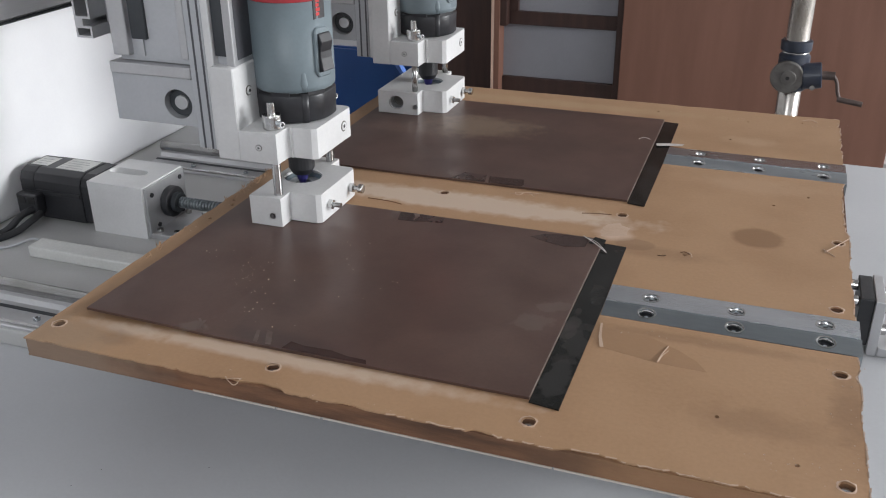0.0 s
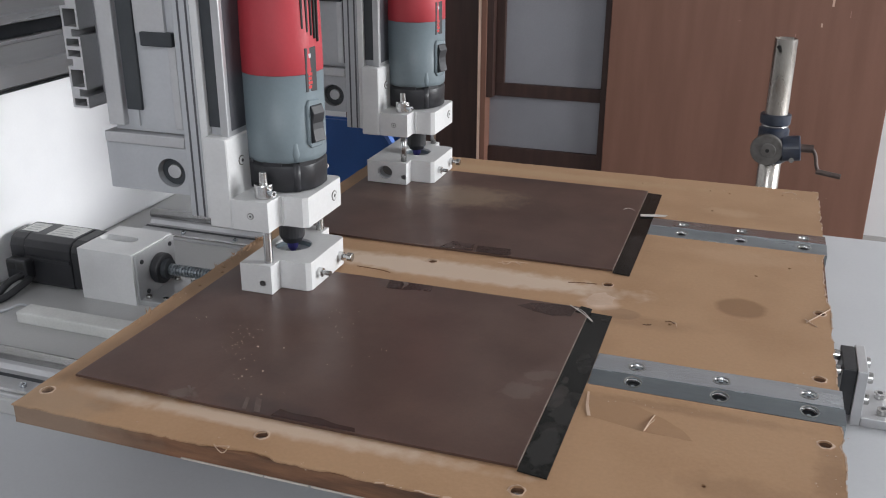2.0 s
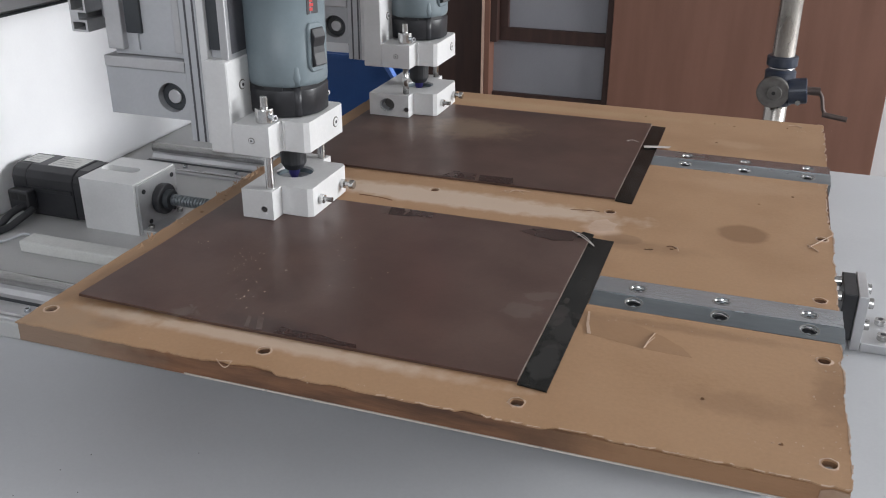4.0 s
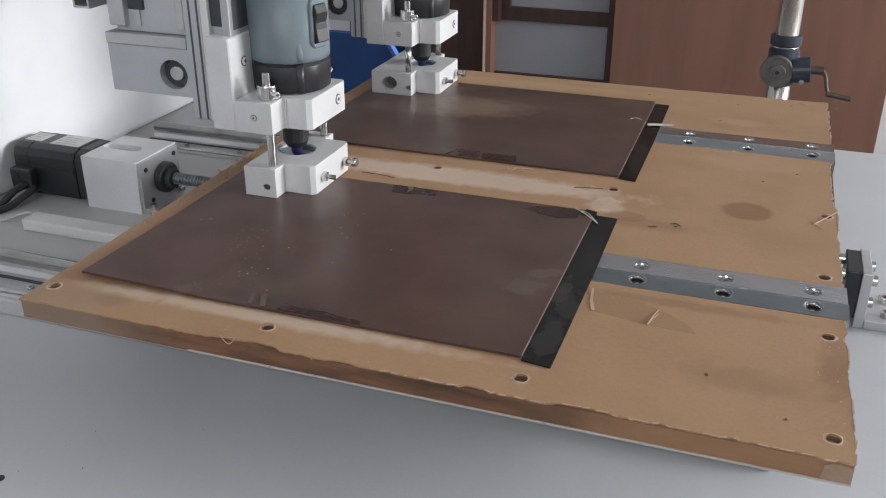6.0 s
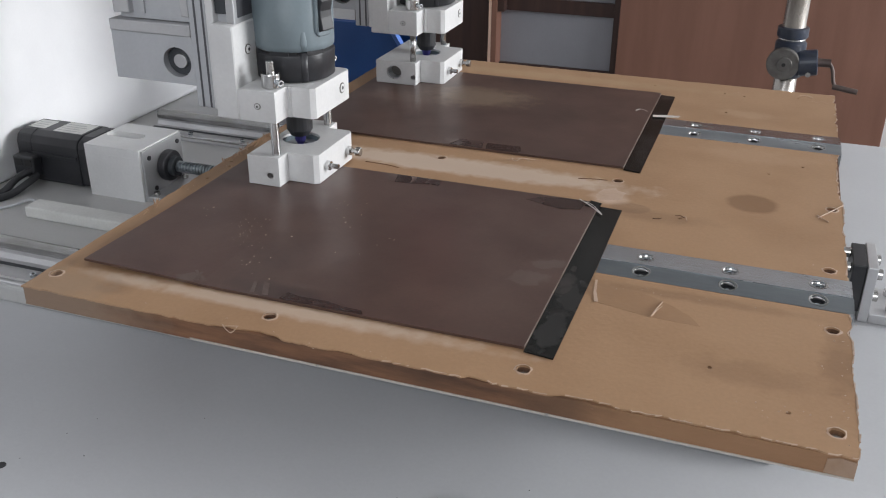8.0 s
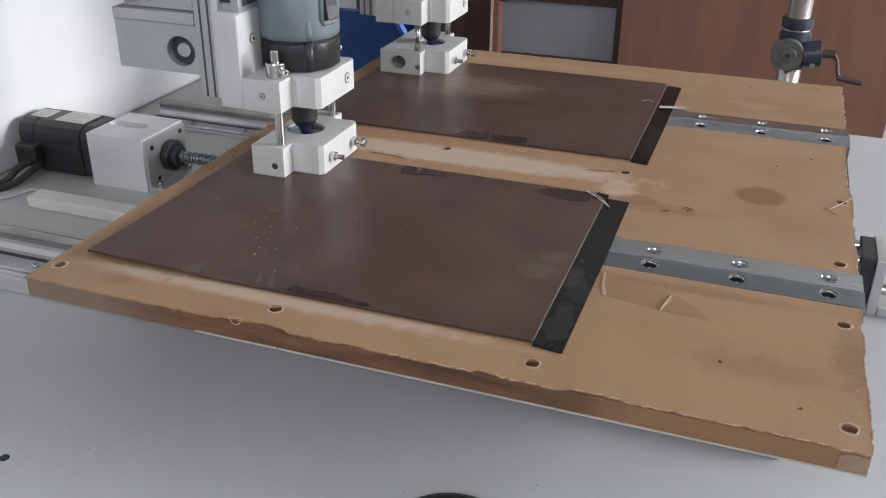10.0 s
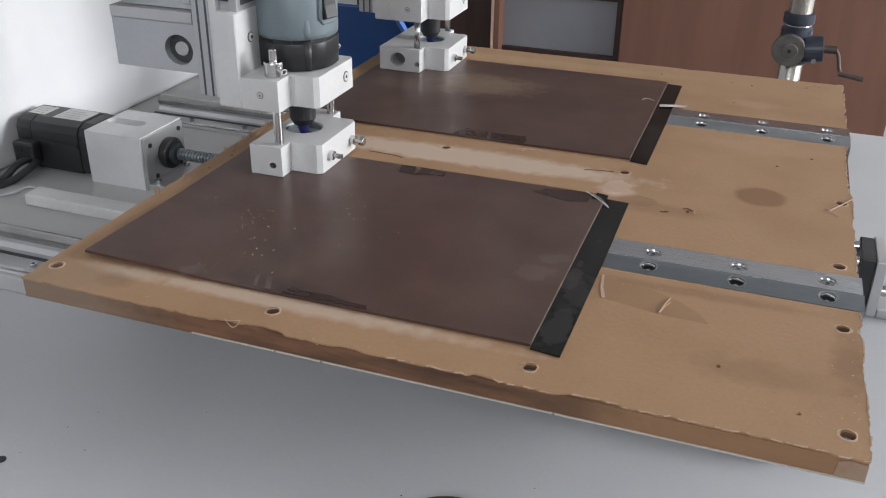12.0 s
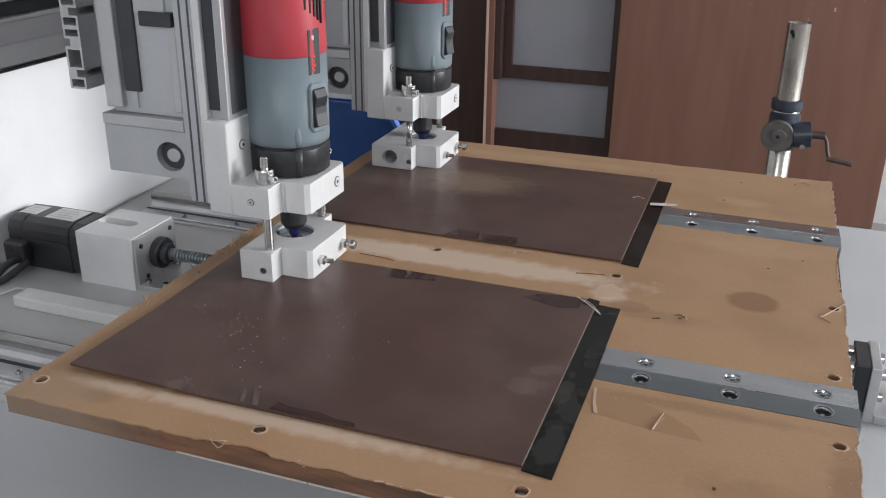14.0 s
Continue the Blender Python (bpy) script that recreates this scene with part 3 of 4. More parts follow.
film([(0.2480, 0.3860), (0.2555, 0.3862), (0.2580, 0.3800), (0.2545, 0.3660), (0.2530, 0.3780)], 0.0034, "hazy torn tape piece on the edge of a brown sheet", M_SMEAR)
film([(0.3993, 0.3679), (0.4133, 0.3796), (0.4366, 0.3853), (0.4660, 0.3860), (0.4640, 0.3600), (0.4435, 0.3537), (0.4232, 0.3582)], 0.00322, "glossy clear tape over the edge of a brown sheet", M_GLOSSDK)
film([(0.2450, 0.0590), (0.3300, 0.0590), (0.3270, 0.0650), (0.3080, 0.0655), (0.2900, 0.0700), (0.2620, 0.0690), (0.2480, 0.0720)], 0.00322, "glossy clear tape over the edge of a brown sheet", M_GLOSSDK)
film([(0.2073, 0.0800), (0.2110, 0.0800), (0.2185, 0.0600), (0.2140, 0.0600)], 0.0035, "hazy torn tape piece on the edge of a brown sheet", M_SMEAR)
film([(0.2165, 0.0830), (0.2235, 0.0810), (0.2330, 0.0600), (0.2270, 0.0595)], 0.0035, "hazy torn tape piece on the edge of a brown sheet", M_SMEAR)
film([(0.1425, 0.0790), (0.1450, 0.0800), (0.1600, 0.0640), (0.1570, 0.0630)], 0.0046, "hazy torn tape piece on the edge of a brown sheet", M_SMEAR)
film([(0.1525, 0.0600), (0.1550, 0.0600), (0.1530, 0.0780), (0.1500, 0.0770)], 0.0048, "hazy torn tape piece on the edge of a brown sheet", M_SMEAR)
film([(0.466, 0.372), (0.484, 0.368), (0.4835, 0.386), (0.470, 0.390)], 0.0033, "dull clear tape over the corner of a brown sheet", M_STRIP)
film([(0.5205, 0.160), (0.5240, 0.1605), (0.5185, 0.180), (0.5150, 0.204), (0.5130, 0.2035), (0.5160, 0.178)], 0.0007, "narrow whitish tape sliver on the board", M_TAPE)
scrap([(0.5742, 0.1515, 0.0006), (0.5765, 0.163, 0.0016), (0.5803, 0.1818, 0.0005)], 0.0010, "thin pale wood splinter on the board", M_TAPE)
scrap([(0.5752, 0.153, 0.0006), (0.5768, 0.160, 0.0012), (0.5812, 0.174, 0.0005)], 0.0006, "thin pale wood splinter on the board", M_TAPE)
film([(0.492, 0.728), (0.527, 0.738), (0.529, 0.747), (0.510, 0.744), (0.490, 0.738)], 0.0034, "crumpled silvery tape scrap beside a black strip", M_SILVER)


scrap([(0.4577, 0.386, 0.0045), (0.473, 0.370, 0.0055), (0.4895, 0.354, 0.0035)], 0.0011, "thin curled silvery tape shred on a brown sheet")
scrap([(0.462, 0.384, 0.0036), (0.476, 0.369, 0.007), (0.4885, 0.357, 0.003)], 0.0006, "thin curled silvery tape shred on a brown sheet")
scrap([(0.480, 0.752, 0.0036), (0.470, 0.757, 0.0042), (0.463, 0.751, 0.0036)], 0.0006, "thin curled silvery tape shred on a brown sheet")
scrap([(0.345, 0.497, 0.001), (0.352, 0.485, 0.003), (0.358, 0.500, 0.001), (0.372, 0.490, 0.002)], 0.0006, "thin pale tape fibre on the board", M_TAPE)
scrap([(0.340, 0.490, 0.001), (0.356, 0.492, 0.004), (0.378, 0.502, 0.001)], 0.0005, "thin pale tape fibre on the board", M_TAPE)
scrap([(0.7455, 0.486, 0.0006), (0.7374, 0.4683, 0.0020), (0.7176, 0.4377, 0.0005)], 0.0010, "thin pale wood splinter on the board", M_TAPE)
scrap([(0.7165, 0.446, 0.0005), (0.7199, 0.4402, 0.0010), (0.7286, 0.4293, 0.0005)], 0.0009, "thin pale wood splinter on the board", M_TAPE)
scrap([(0.2190, 0.004, 0.0006), (0.2255, -0.0004, -0.0010), (0.2305, -0.0010, -0.0025), (0.2335, 0.005, 0.0006)], 0.0007, "thin pale wood splinter on the board", M_TAPE)
scrap([(0.2215, 0.002, 0.0004), (0.2290, 0.0035, 0.0012), (0.2340, 0.0060, 0.0006)], 0.0006, "thin pale wood splinter on the board", M_TAPE)
scrap([(0.690, 0.925, 0.0005), (0.702, 0.930, 0.0016), (0.712, 0.922, 0.0005)], 0.0010, "thin pale wood splinter on the board", M_TAPE)
scrap([(0.5745, 0.3880, 0.0005), (0.5785, 0.3835, 0.0018), (0.5802, 0.3775, 0.0005)], 0.0008, "thin pale wood splinter on the board", M_TAPE)
# short splits along the middle of the board
for seg in ([(0.1715, 0.4211), (0.186, 0.4205), (0.2055, 0.4190), (0.2199, 0.4150)], [(0.44, 0.4600), (0.455, 0.4640), (0.475, 0.4665)],
            [(0.5437, 0.3714), (0.548, 0.3716), (0.5524, 0.3740)], [(0.5665, 0.3871), (0.5717, 0.3895), (0.5770, 0.3850)]):
    scrap([(x, y, 0.0001) for x, y in seg], 0.0012, "dark split along the face of the board", M_CORE)


M_HAZE = mat("brownish_dust", (0.34, 0.26, 0.19), 0.9)


def grains(name, n, spots, z, label, size, material):
    """Loose sawdust: small uneven crumbs."""
    r = random.Random(len(label) + n)
    verts, faces = [], []
    for k in range(n):
        cx, cy, sx, sy = r.choice(spots)
        x, y, s = r.gauss(cx, sx), r.gauss(cy, sy), size * r.uniform(0.5, 1.5)
        b = len(verts)
        a = r.uniform(0, 6)
        for i in range(3):
            verts.append((x + s * math.cos(a + i * 2.1) * r.uniform(0.6, 1.2), y + s * math.sin(a + i * 2.1) * r.uniform(0.6, 1.2), z))
        verts.append((x, y, z + s * r.uniform(0.5, 0.9)))
        faces += [(b, b + 1, b + 3), (b + 1, b + 2, b + 3), (b + 2, b, b + 3)]
    me = bpy.data.meshes.new(name)
    me.from_pydata(verts, [], faces)
    me.materials.append(material)
    return tagged(new(name, me), label, "sawdust", kind="stuff")


grains("sawdust_crumbs", 70, [(0.136, 0.178, 0.013, 0.018), (0.136, 0.178, 0.013, 0.018), (0.083, 0.202, 0.020, 0.010), (0.180, 0.128, 0.020, 0.018)], 0.0031, "scattered pale sawdust crumbs on the near brown sheet", 0.0008, M_DUST)
grains("sawdust_crumbs", 22, [(0.213, 0.250, 0.010, 0.028), (0.25, 0.21, 0.06, 0.05), (0.056, 0.122, 0.03, 0.03)], 0.0031, "scattered pale sawdust crumbs on the near brown sheet", 0.0008, M_DUST)
grains("fine_sawdust", 1400, [(0.222, 0.735, 0.045, 0.022), (0.26, 0.745, 0.03, 0.02), (0.16, 0.69, 0.05, 0.02), (0.30, 0.755, 0.02, 0.012)], 0.0030, "fine pale sawdust spread over the far brown sheet", 0.0004, M_HAZE)
grains("board_splinters", 190, [(0.60, 0.905, 0.014, 0.005), (0.72, 0.905, 0.008, 0.004), (0.735, 0.66, 0.004, 0.03), (0.739, 0.12, 0.003, 0.06), (0.70, 0.04, 0.02, 0.01), (0.33, 0.004, 0.2, 0.004), (0.72, 0.2, 0.01, 0.1), (0.62, 0.2, 0.06, 0.004), (0.62, 0.286, 0.06, 0.002), (0.012, 0.4, 0.006, 0.15), (0.6, 0.72, 0.06, 0.002), (0.5, 0.93, 0.2, 0.008)], 0.0, "small pale splinters along the broken board edges", 0.0008, M_TAPE)

grains("table_specks", 16, [(0.25, -0.08, 0.12, 0.05), (0.55, -0.02, 0.12, 0.05), (0.1, -0.05, 0.06, 0.03)], TT, "small dark specks on the grey table", 0.0007, M_DARKHOLE)

# ---------------------------------------------------------------- the spindle heads
HX, HY, HZ = -0.0375, 0.001, -0.001
FAR_X, FAR_Y = -0.005, 0.455          # the far head from the near one
SLIDE_SCALE = (1.14, 1.10, 1.065)


def spindle_head(far):
    """A vertical slide with bearing plate, cover strips and the clamp that grips a router."""
    ox, oy = (FAR_X, FAR_Y) if far else (0.0, 0.0)
    t = thing("spindle_slide", "grey aluminium vertical slide with bearing plate and router clamp", "slide unit", "spindle slides", (HX + ox, HY + oy, HZ))
    t.scale = SLIDE_SCALE
    top = 0.60
    # slotted side profile
    w0, w1, z0 = -0.089, -0.069, 0.198
    pts_r, pts_l = [], []
    n = 6
    for k in range(n):
        zb = z0 + k * 0.066
        pts_r += [(w1, zb + (0 if k == 0 else 0.001)), (w1, zb + 0.013), (w1 - 0.010, zb + 0.013), (w1 - 0.010, zb + 0.021), (w1, zb + 0.021)]
        pts_l += [(w0, zb + (0 if k == 0 else 0.001)), (w0, zb + 0.046), (w0 + 0.007, zb + 0.046), (w0 + 0.007, zb + 0.054), (w0, zb + 0.054)]
    ztop = z0 + n * 0.066
    outl = pts_r + [(w1, ztop), (w0, ztop)] + pts_l[::-1]
    cells = []
    for k in range(n):
        zb = z0 + k * 0.066
        for a, b in ((0.0025, 0.0105), (0.0235, 0.0425), (0.0570, 0.0640)):
            cells.append([(w0 + 0.0024, zb + a), (w1 - 0.0024, zb + a), (w1 - 0.0024, zb + b), (w0 + 0.0024, zb + b)])
    part("slotted_profile", prism(outl, 0.274, 0.440, holes=cells, axis="y"), M_ALU, t, "light grey slotted aluminium profile, cut end showing")
    # black box added inside the profile so that its cells look deep and shaded
    part("cell_shade_box", box(w0 + 0.0075, w1 - 0.0105, 0.310, 0.438, z0 + 0.001, ztop - 0.001), M_DARKHOLE, t)
    part("carriage_block", box(-0.19, w0, 0.424, 0.4395, 0.32, 0.40, 0.002), M_GREYPLATE, t, "grey block riding on the crossbeam")
    part("bridge", box(w1, -0.044, 0.30, 0.42, 0.21, top - 0.02), M_BRIDGE, t)
    # body
    part("back_plate", box(-0.0435, 0.056, 0.282, 0.42, 0.176, top), M_GREYPLATE, t, "light grey recessed face plate")
    part("side_flange", box(-0.047, -0.0275, 0.274, 0.30, 0.182, top, 0.0015), M_ALU, t)
    part("cover_strip", box(-0.0255, -0.0070, 0.2785, 0.290, 0.200, top, 0.001), M_BLACKSTRIP, t, "black rubber slot cover strip")
    part("strip_tail", box(-0.0195, -0.0125, 0.2795, 0.290, 0.182, 0.202), M_GREYPLATE, t)
    part("middle_cover", box(-0.0045, 0.0305, 0.2775, 0.290, 0.284, top, 0.0008), M_ALU, t, "pale grey cover plate")
    part("stop_block", box(0.002, 0.0390, 0.2745, 0.290, 0.2715, 0.2865, 0.0015), M_BLACKSTRIP, t, "black rubber stop")
    part("guide_edge", box(0.0310, 0.0398, 0.2785, 0.290, 0.182, 0.272, 0.001), M_ALU, t)
    # black strip put where the gap beside the guide lies in shadow
    part("guide_shadow_gap", box(0.0400, 0.0436, 0.280, 0.290, 0.182, top), M_BLACKSTRIP, t)
    part("lip", box(-0.053, 0.0435, 0.272, 0.40, 0.1625, 0.175, 0.0012), M_ALU, t)
    # plate with the bearing
    bx, bz = 0.0235, 0.133
    plate = prism([(-0.053, 0.109), (0.0435, 0.109), (0.0435, 0.162), (-0.053, 0.162)], 0.274, 0.300, holes=[ring(bx, bz, 0.0165, 40)], axis="y")
    pl = part("bearing_plate", plate, M_GREYPLATE, t, "grey plate with a round bearing seat")
    part("seat_back", cyl((bx, 0.296, bz), (bx, 0.3005, bz), 0.0166, seg=40), M_DARKHOLE, pl)
    part("bearing", prism(ring(bx, bz, 0.0150, 40), 0.281, 0.297, holes=[ring(bx, bz, 0.0086, 40)], axis="y"), M_BLACKSTRIP, pl, "dark ball bearing ring")
    part("shaft_end", cyl((bx, 0.279, bz), (bx, 0.298, bz), 0.0080, seg=28, bevel=0.001), M_ALU, pl, "round grey shaft end", smooth=False)
    # front profile with bright rib and slot
    part("front_profile", box(0.0440, 0.0640, 0.272, 0.42, 0.086, top, 0.0015), M_GREYPLATE, t)
    # grooves drawn as dark strips, their shade put into the colour
    for gx in (0.0505, 0.0595):
        part("profile_groove", box(gx, gx + 0.0022, 0.2716, 0.30, 0.087, top), M_SHADE, t, "narrow dark strip for a shaded groove")
    part("bright_rib", box(0.0645, 0.0730, 0.271, 0.40, 0.086, top, 0.0012), M_ALUW, t, "bright machined rib")
    part("slot_strip", box(0.0735, 0.0860, 0.2755, 0.40, 0.190, top), M_BLACKSTRIP, t, "black slot cover strip")
    part("slot_floor", box(0.0735, 0.0860, 0.2790, 0.40, 0.086, 0.190), M_GREYPLATE, t)
    part("slide_face", box(0.0865, 0.0955, 0.2735, 0.42, 0.086, top, 0.001), M_ALU, t)
    # thin dark sheet added for the shade on this side of the slide
    part("side_shade", box(0.0956, 0.0959, 0.2800, 0.42, 0.186, top), M_SHADE, t, "dark grey sheet for the shaded side of the slide")
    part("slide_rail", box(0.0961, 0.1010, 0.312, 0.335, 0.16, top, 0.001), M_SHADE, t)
    part("slide_edge", box(0.0961, 0.0985, 0.345, 0.405, 0.16, top, 0.001), M_BLACKSTRIP, t)
    # clamp: upright arm and split block
    hx, hy = 0.1265, 0.338
    arm = prism([(0.0715, 0.080), (0.0975, 0.080), (0.0975, 0.180), (0.090, 0.181), (0.0715, 0.181)], 0.2635, 0.312, axis="y", bevel=0.0012)
    part("clamp_arm", arm, M_ALUW, t, "pale aluminium clamp arm")
    # flat dull disc, with the darkness of the recess put into its colour
    part("arm_bolt", cyl((0.0970, 0.291, 0.151), (0.0982, 0.291, 0.151), 0.0056, seg=24), M_DULL, t, "dark disc for the shaded recess in the arm")
    part("arm_bolt_head", cyl((0.0970, 0.291, 0.151), (0.0990, 0.291, 0.151), 0.0044, seg=20), M_ALUW, t, "socket bolt in the arm")
    part("arm_bolt_socket", cyl((0.0990, 0.291, 0.151), (0.0994, 0.291, 0.151), 0.0020, seg=6), M_BLACK, t)
    block = [(0.0985, 0.2640), (0.1390, 0.2640), (0.1390, 0.2870), (0.1405, 0.2900), (0.1425, 0.2885), (0.1440, 0.2905), (0.1645, 0.2905), (0.1695, 0.2945), (0.1695, 0.3740),
             (0.1655, 0.3780), (0.1400, 0.3780), (0.1400, 0.4020), (0.0985, 0.4020)]
    bore = ring(hx, hy, 0.0255, 48)
    part("clamp_block", prism(block, 0.0805, 0.1145, holes=[bore], bevel=0.0), M_ALUW, t, "pale aluminium split clamp block")
    part("clamp_web", box(0.0715, 0.0984, 0.2645, 0.40, 0.0805, 0.1145, 0.001), M_ALUW, t)
    for px, py, axis in ((0.119, 0.2640, "y"), (0.1695, 0.357, "x")):
        d = Vector((0, -1, 0)) if axis == "y" else Vector((1, 0, 0))
        p = Vector((px, py, 0.0975))
        r = 0.0036 if axis == "y" else 0.0062
        # recess drawn as a dull disc, darkened in place of real depth
        part("bolt_recess", cyl(p, p + d * 0.0004, r, seg=20), M_DULL, t)
        part("bolt_socket", cyl(p, p + d * 0.0011, r * 0.36, seg=6), M_BLACK, t)
        part("clamp_bolt", cyl(p, p + d * 0.0009, r * 0.78, seg=16), M_ALUW, t, "steel socket bolt")
    # guide pins of the pressure foot: collar and stud
    for px, py in ((0.127, 0.281), (0.1335, 0.392)):
        col = lathe([(0.0045, 0), (0.0092, 0.0002), (0.0098, 0.001), (0.0098, 0.0145), (0.0092, 0.0158), (0.0042, 0.016), (0.0040, 0.0275), (0.0033, 0.0288)], (px, py, 0.1147), 28)
        c = part("stop_collar", col, M_CHROME, t, "bright steel stop collar with a set screw")
        part("set_screw", cyl((px + 0.008, py - 0.004, 0.1225), (px + 0.0155, py - 0.0075, 0.1225), 0.0034, seg=16), M_STEEL, c)
        part("set_screw_socket", cyl((px + 0.0155, py - 0.0075, 0.1225), (px + 0.0157, py - 0.0076, 0.1225), 0.0019, seg=6), M_BLACK, c)
    return t


def pressure_foot(far):
    """The sprung block under a router, with guide pins."""
    ox, oy = (FAR_X, FAR_Y) if far else (0.0, 0.0)
    t = thing("pressure_foot", "pale aluminium pressure foot with steel pins on a brown sheet", "pressure foot", "pressure feet", (HX + ox, HY + oy, 0.0))
    t.scale = (1.14, 1.10, 1.0)
    left = 0.0750 if far else 0.0983
    z0, z1 = 0.0036, 0.0395
    outl = [(left, 0.2700), (0.1345, 0.2700), (0.1345, 0.2910), (0.1640, 0.2910), (0.1689, 0.2950), (0.1689, 0.3770), (0.1650, 0.3810), (0.1400, 0.3810),
            (0.1400, 0.4020), (left, 0.4020)]
    if far:
        part("port_block", prism([(left, z0), (0.1345, z0), (0.1345, z1), (left, z1)], 0.2700, 0.2899, holes=[ring(0.1020, 0.0215, 0.0112, 32)], axis="y"), M_ALUW, t, "front block with a round dust port")
        outl = [(left, 0.2900), (0.1345, 0.2900)] + outl[2:]
    part("foot_block", prism(outl, z0, z1, holes=[ring(0.1265, 0.3385, 0.0205, 44)]), M_ALUW, t)
    part("bore_floor", prism(ring(0.1265, 0.3385, 0.0184, 44), z0, z1 - 0.008, holes=[ring(0.1265, 0.3385, 0.0085, 30)]), M_GREYPLATE, t, "grey brush ring in the bore")
    part("bore_lining", prism(ring(0.1265, 0.3385, 0.0204, 44), z0, z1 - 0.003, holes=[ring(0.1265, 0.3385, 0.0185, 44)]), M_GREY, t, "dull grey bore wall")
    for px, py in ((0.127, 0.281), (0.1335, 0.392)):
        if far:
            bm = cyl((px, py, z1), (px, py, 0.0845), 0.0042, seg=20)
        else:
            prof = [(0.0043, 0.0)]
            zz = 0.0
            while zz < 0.043:
                prof += [(0.0048, zz + 0.0005), (0.0040, zz + 0.0013)]
                zz += 0.0018
            bm = lathe(prof, (px, py, z1), 20)
        part("guide_pin", bm, M_CHROME, t, "bright steel guide pin", smooth=True)
    hx = 0.131 if far else 0.124
    part("screw_recess", cyl((hx, 0.2700, 0.0165), (hx, 0.2701, 0.0165), 0.0036, seg=18), M_DARKHOLE, t)
    part("socket_screw", cyl((hx, 0.2695, 0.0165), (hx, 0.2701, 0.0165), 0.0020, seg=12), M_STEEL, t)
    if far:
        part("dust_port", prism(ring(0.1020, 0.0215, 0.0111, 32), 0.2740, 0.2898, holes=[ring(0.1020, 0.0215, 0.0096, 32)], axis="y"), M_GREYPLATE, t, "grey lining of the dust port")
        # darker floor puts the shade deep in the port into the colour
        part("port_floor", cyl((0.1020, 0.2860, 0.0215), (0.1020, 0.2895, 0.0215), 0.0094, seg=30), M_DULL, t)
    for by, bz in ((0.3120, 0.0205), (0.3660, 0.0190)):
        b = part("side_bolt", cyl((0.1689, by, bz), (0.1829, by, bz), 0.0030, seg=16), M_CHROME, t, "bright steel bolt with hex nut")
        part("hex_nut", cyl((0.1691, by, bz), (0.1739, by, bz), 0.0062, seg=6, bevel=0.0006), M_CHROME, b)
        if by > 0.35:
            part("bolt_head", cyl((0.1789, by, bz), (0.1849, by, bz), 0.0056, seg=20, bevel=0.001), M_CHROME, b)
    return t


def trim_router(far):
    """A hand router body: red cap, grey middle, black base, rocker switch and badge."""
    ox, oy = (FAR_X, FAR_Y) if far else (0.0, 0.0)
    t = thing("trim_router", "red and blue-grey trim router with black base clamped in a slide", "router", "trim routers", (HX + ox + 0.1260 * 1.14, HY + oy + 0.338 * 1.10, HZ))
    t.scale = (1.09, 1.09, 1.065)
    R = 0.0435

    def body(profile, flat=0.0):
        bm = lathe(profile, seg=64)
        for v in bm.verts:       # a flattened cheek where the switch sits
            if flat and v.co.x > flat:
                v.co.x = flat + (v.co.x - flat) * 0.35
        return bm

    part("base_ring", body([(0.030, 0.1150), (0.040, 0.1155), (0.0425, 0.1165), (0.0434, 0.144), (0.0425, 0.1460)], 0.040), M_BLACK, t, "black plastic base", smooth=True)
    part("dark_joint", body([(0.0405, 0.1455), (0.0405, 0.1505)], 0.038), M_DARKHOLE, t)
    for k in range(5):
        a = radians(-150 + 52 * k)
        lug = box(-0.010, 0.010, -0.0015, 0.0015, 0.1455, 0.1495)
        lug.transform(Matrix.Rotation(a, 4, "Z") @ Matrix.Translation((0, -0.0415, 0)))
        part("base_lug", lug, M_BLACK, t)
    part("grey_housing", body([(0.0415, 0.1485), (0.0430, 0.1495), (R, 0.155), (R, 0.2440)], 0.0405), M_GREY, t, "blue-grey plastic housing", smooth=True)
    part("red_housing", body([(R, 0.2443), (R + 0.0003, 0.2450), (R, 0.275), (0.0425, 0.315), (0.0405, 0.360), (0.037, 0.387), (0.028, 0.399), (0.012, 0.403)], 0.0405), M_RED, t, "red plastic housing", smooth=True)
    a = radians(-15)

    def on_side(bm, turn=0):
        bm.transform(Matrix.Rotation(a + radians(turn), 4, "Z"))
        return bm

    # badge: dark plate with a row of red marks
    badge = part("badge", on_side(box(0.0395, 0.0430, -0.0105, 0.0065, 0.2250, 0.2720, 0.0008)), M_BLACK, t, "dark badge with red marks")
    for k in range(5):
        part("badge_mark", on_side(box(0.0430, 0.0432, -0.0068, -0.0020 + 0.0012 * (k % 2), 0.2285 + k * 0.0046, 0.2318 + k * 0.0046)), M_LABELRED, badge)
    part("badge_mark", on_side(box(0.0430, 0.0432, -0.006, -0.002, 0.2610, 0.2655)), M_GREYPLATE, badge)
    # rocker switch in a raised frame
    sw = part("switch_frame", on_side(prism([(-0.0125, 0.170), (-0.0085, 0.1635), (0.0085, 0.1635), (0.0125, 0.170), (0.0125, 0.2115), (0.006, 0.2160), (-0.0100, 0.2170), (-0.0125, 0.211)], 0.0380, 0.0450, axis="x", bevel=0.0012)), M_GREY, t, "grey raised switch frame")
    part("switch_rocker", on_side(prism([(0.0430, 0.1680), (0.0505, 0.1710), (0.0480, 0.184), (0.0475, 0.191), (0.0500, 0.202), (0.0465, 0.2100), (0.0430, 0.2110)], -0.0088, 0.0088, axis="y", bevel=0.0006)), M_BLACK, sw, "black rocker switch")
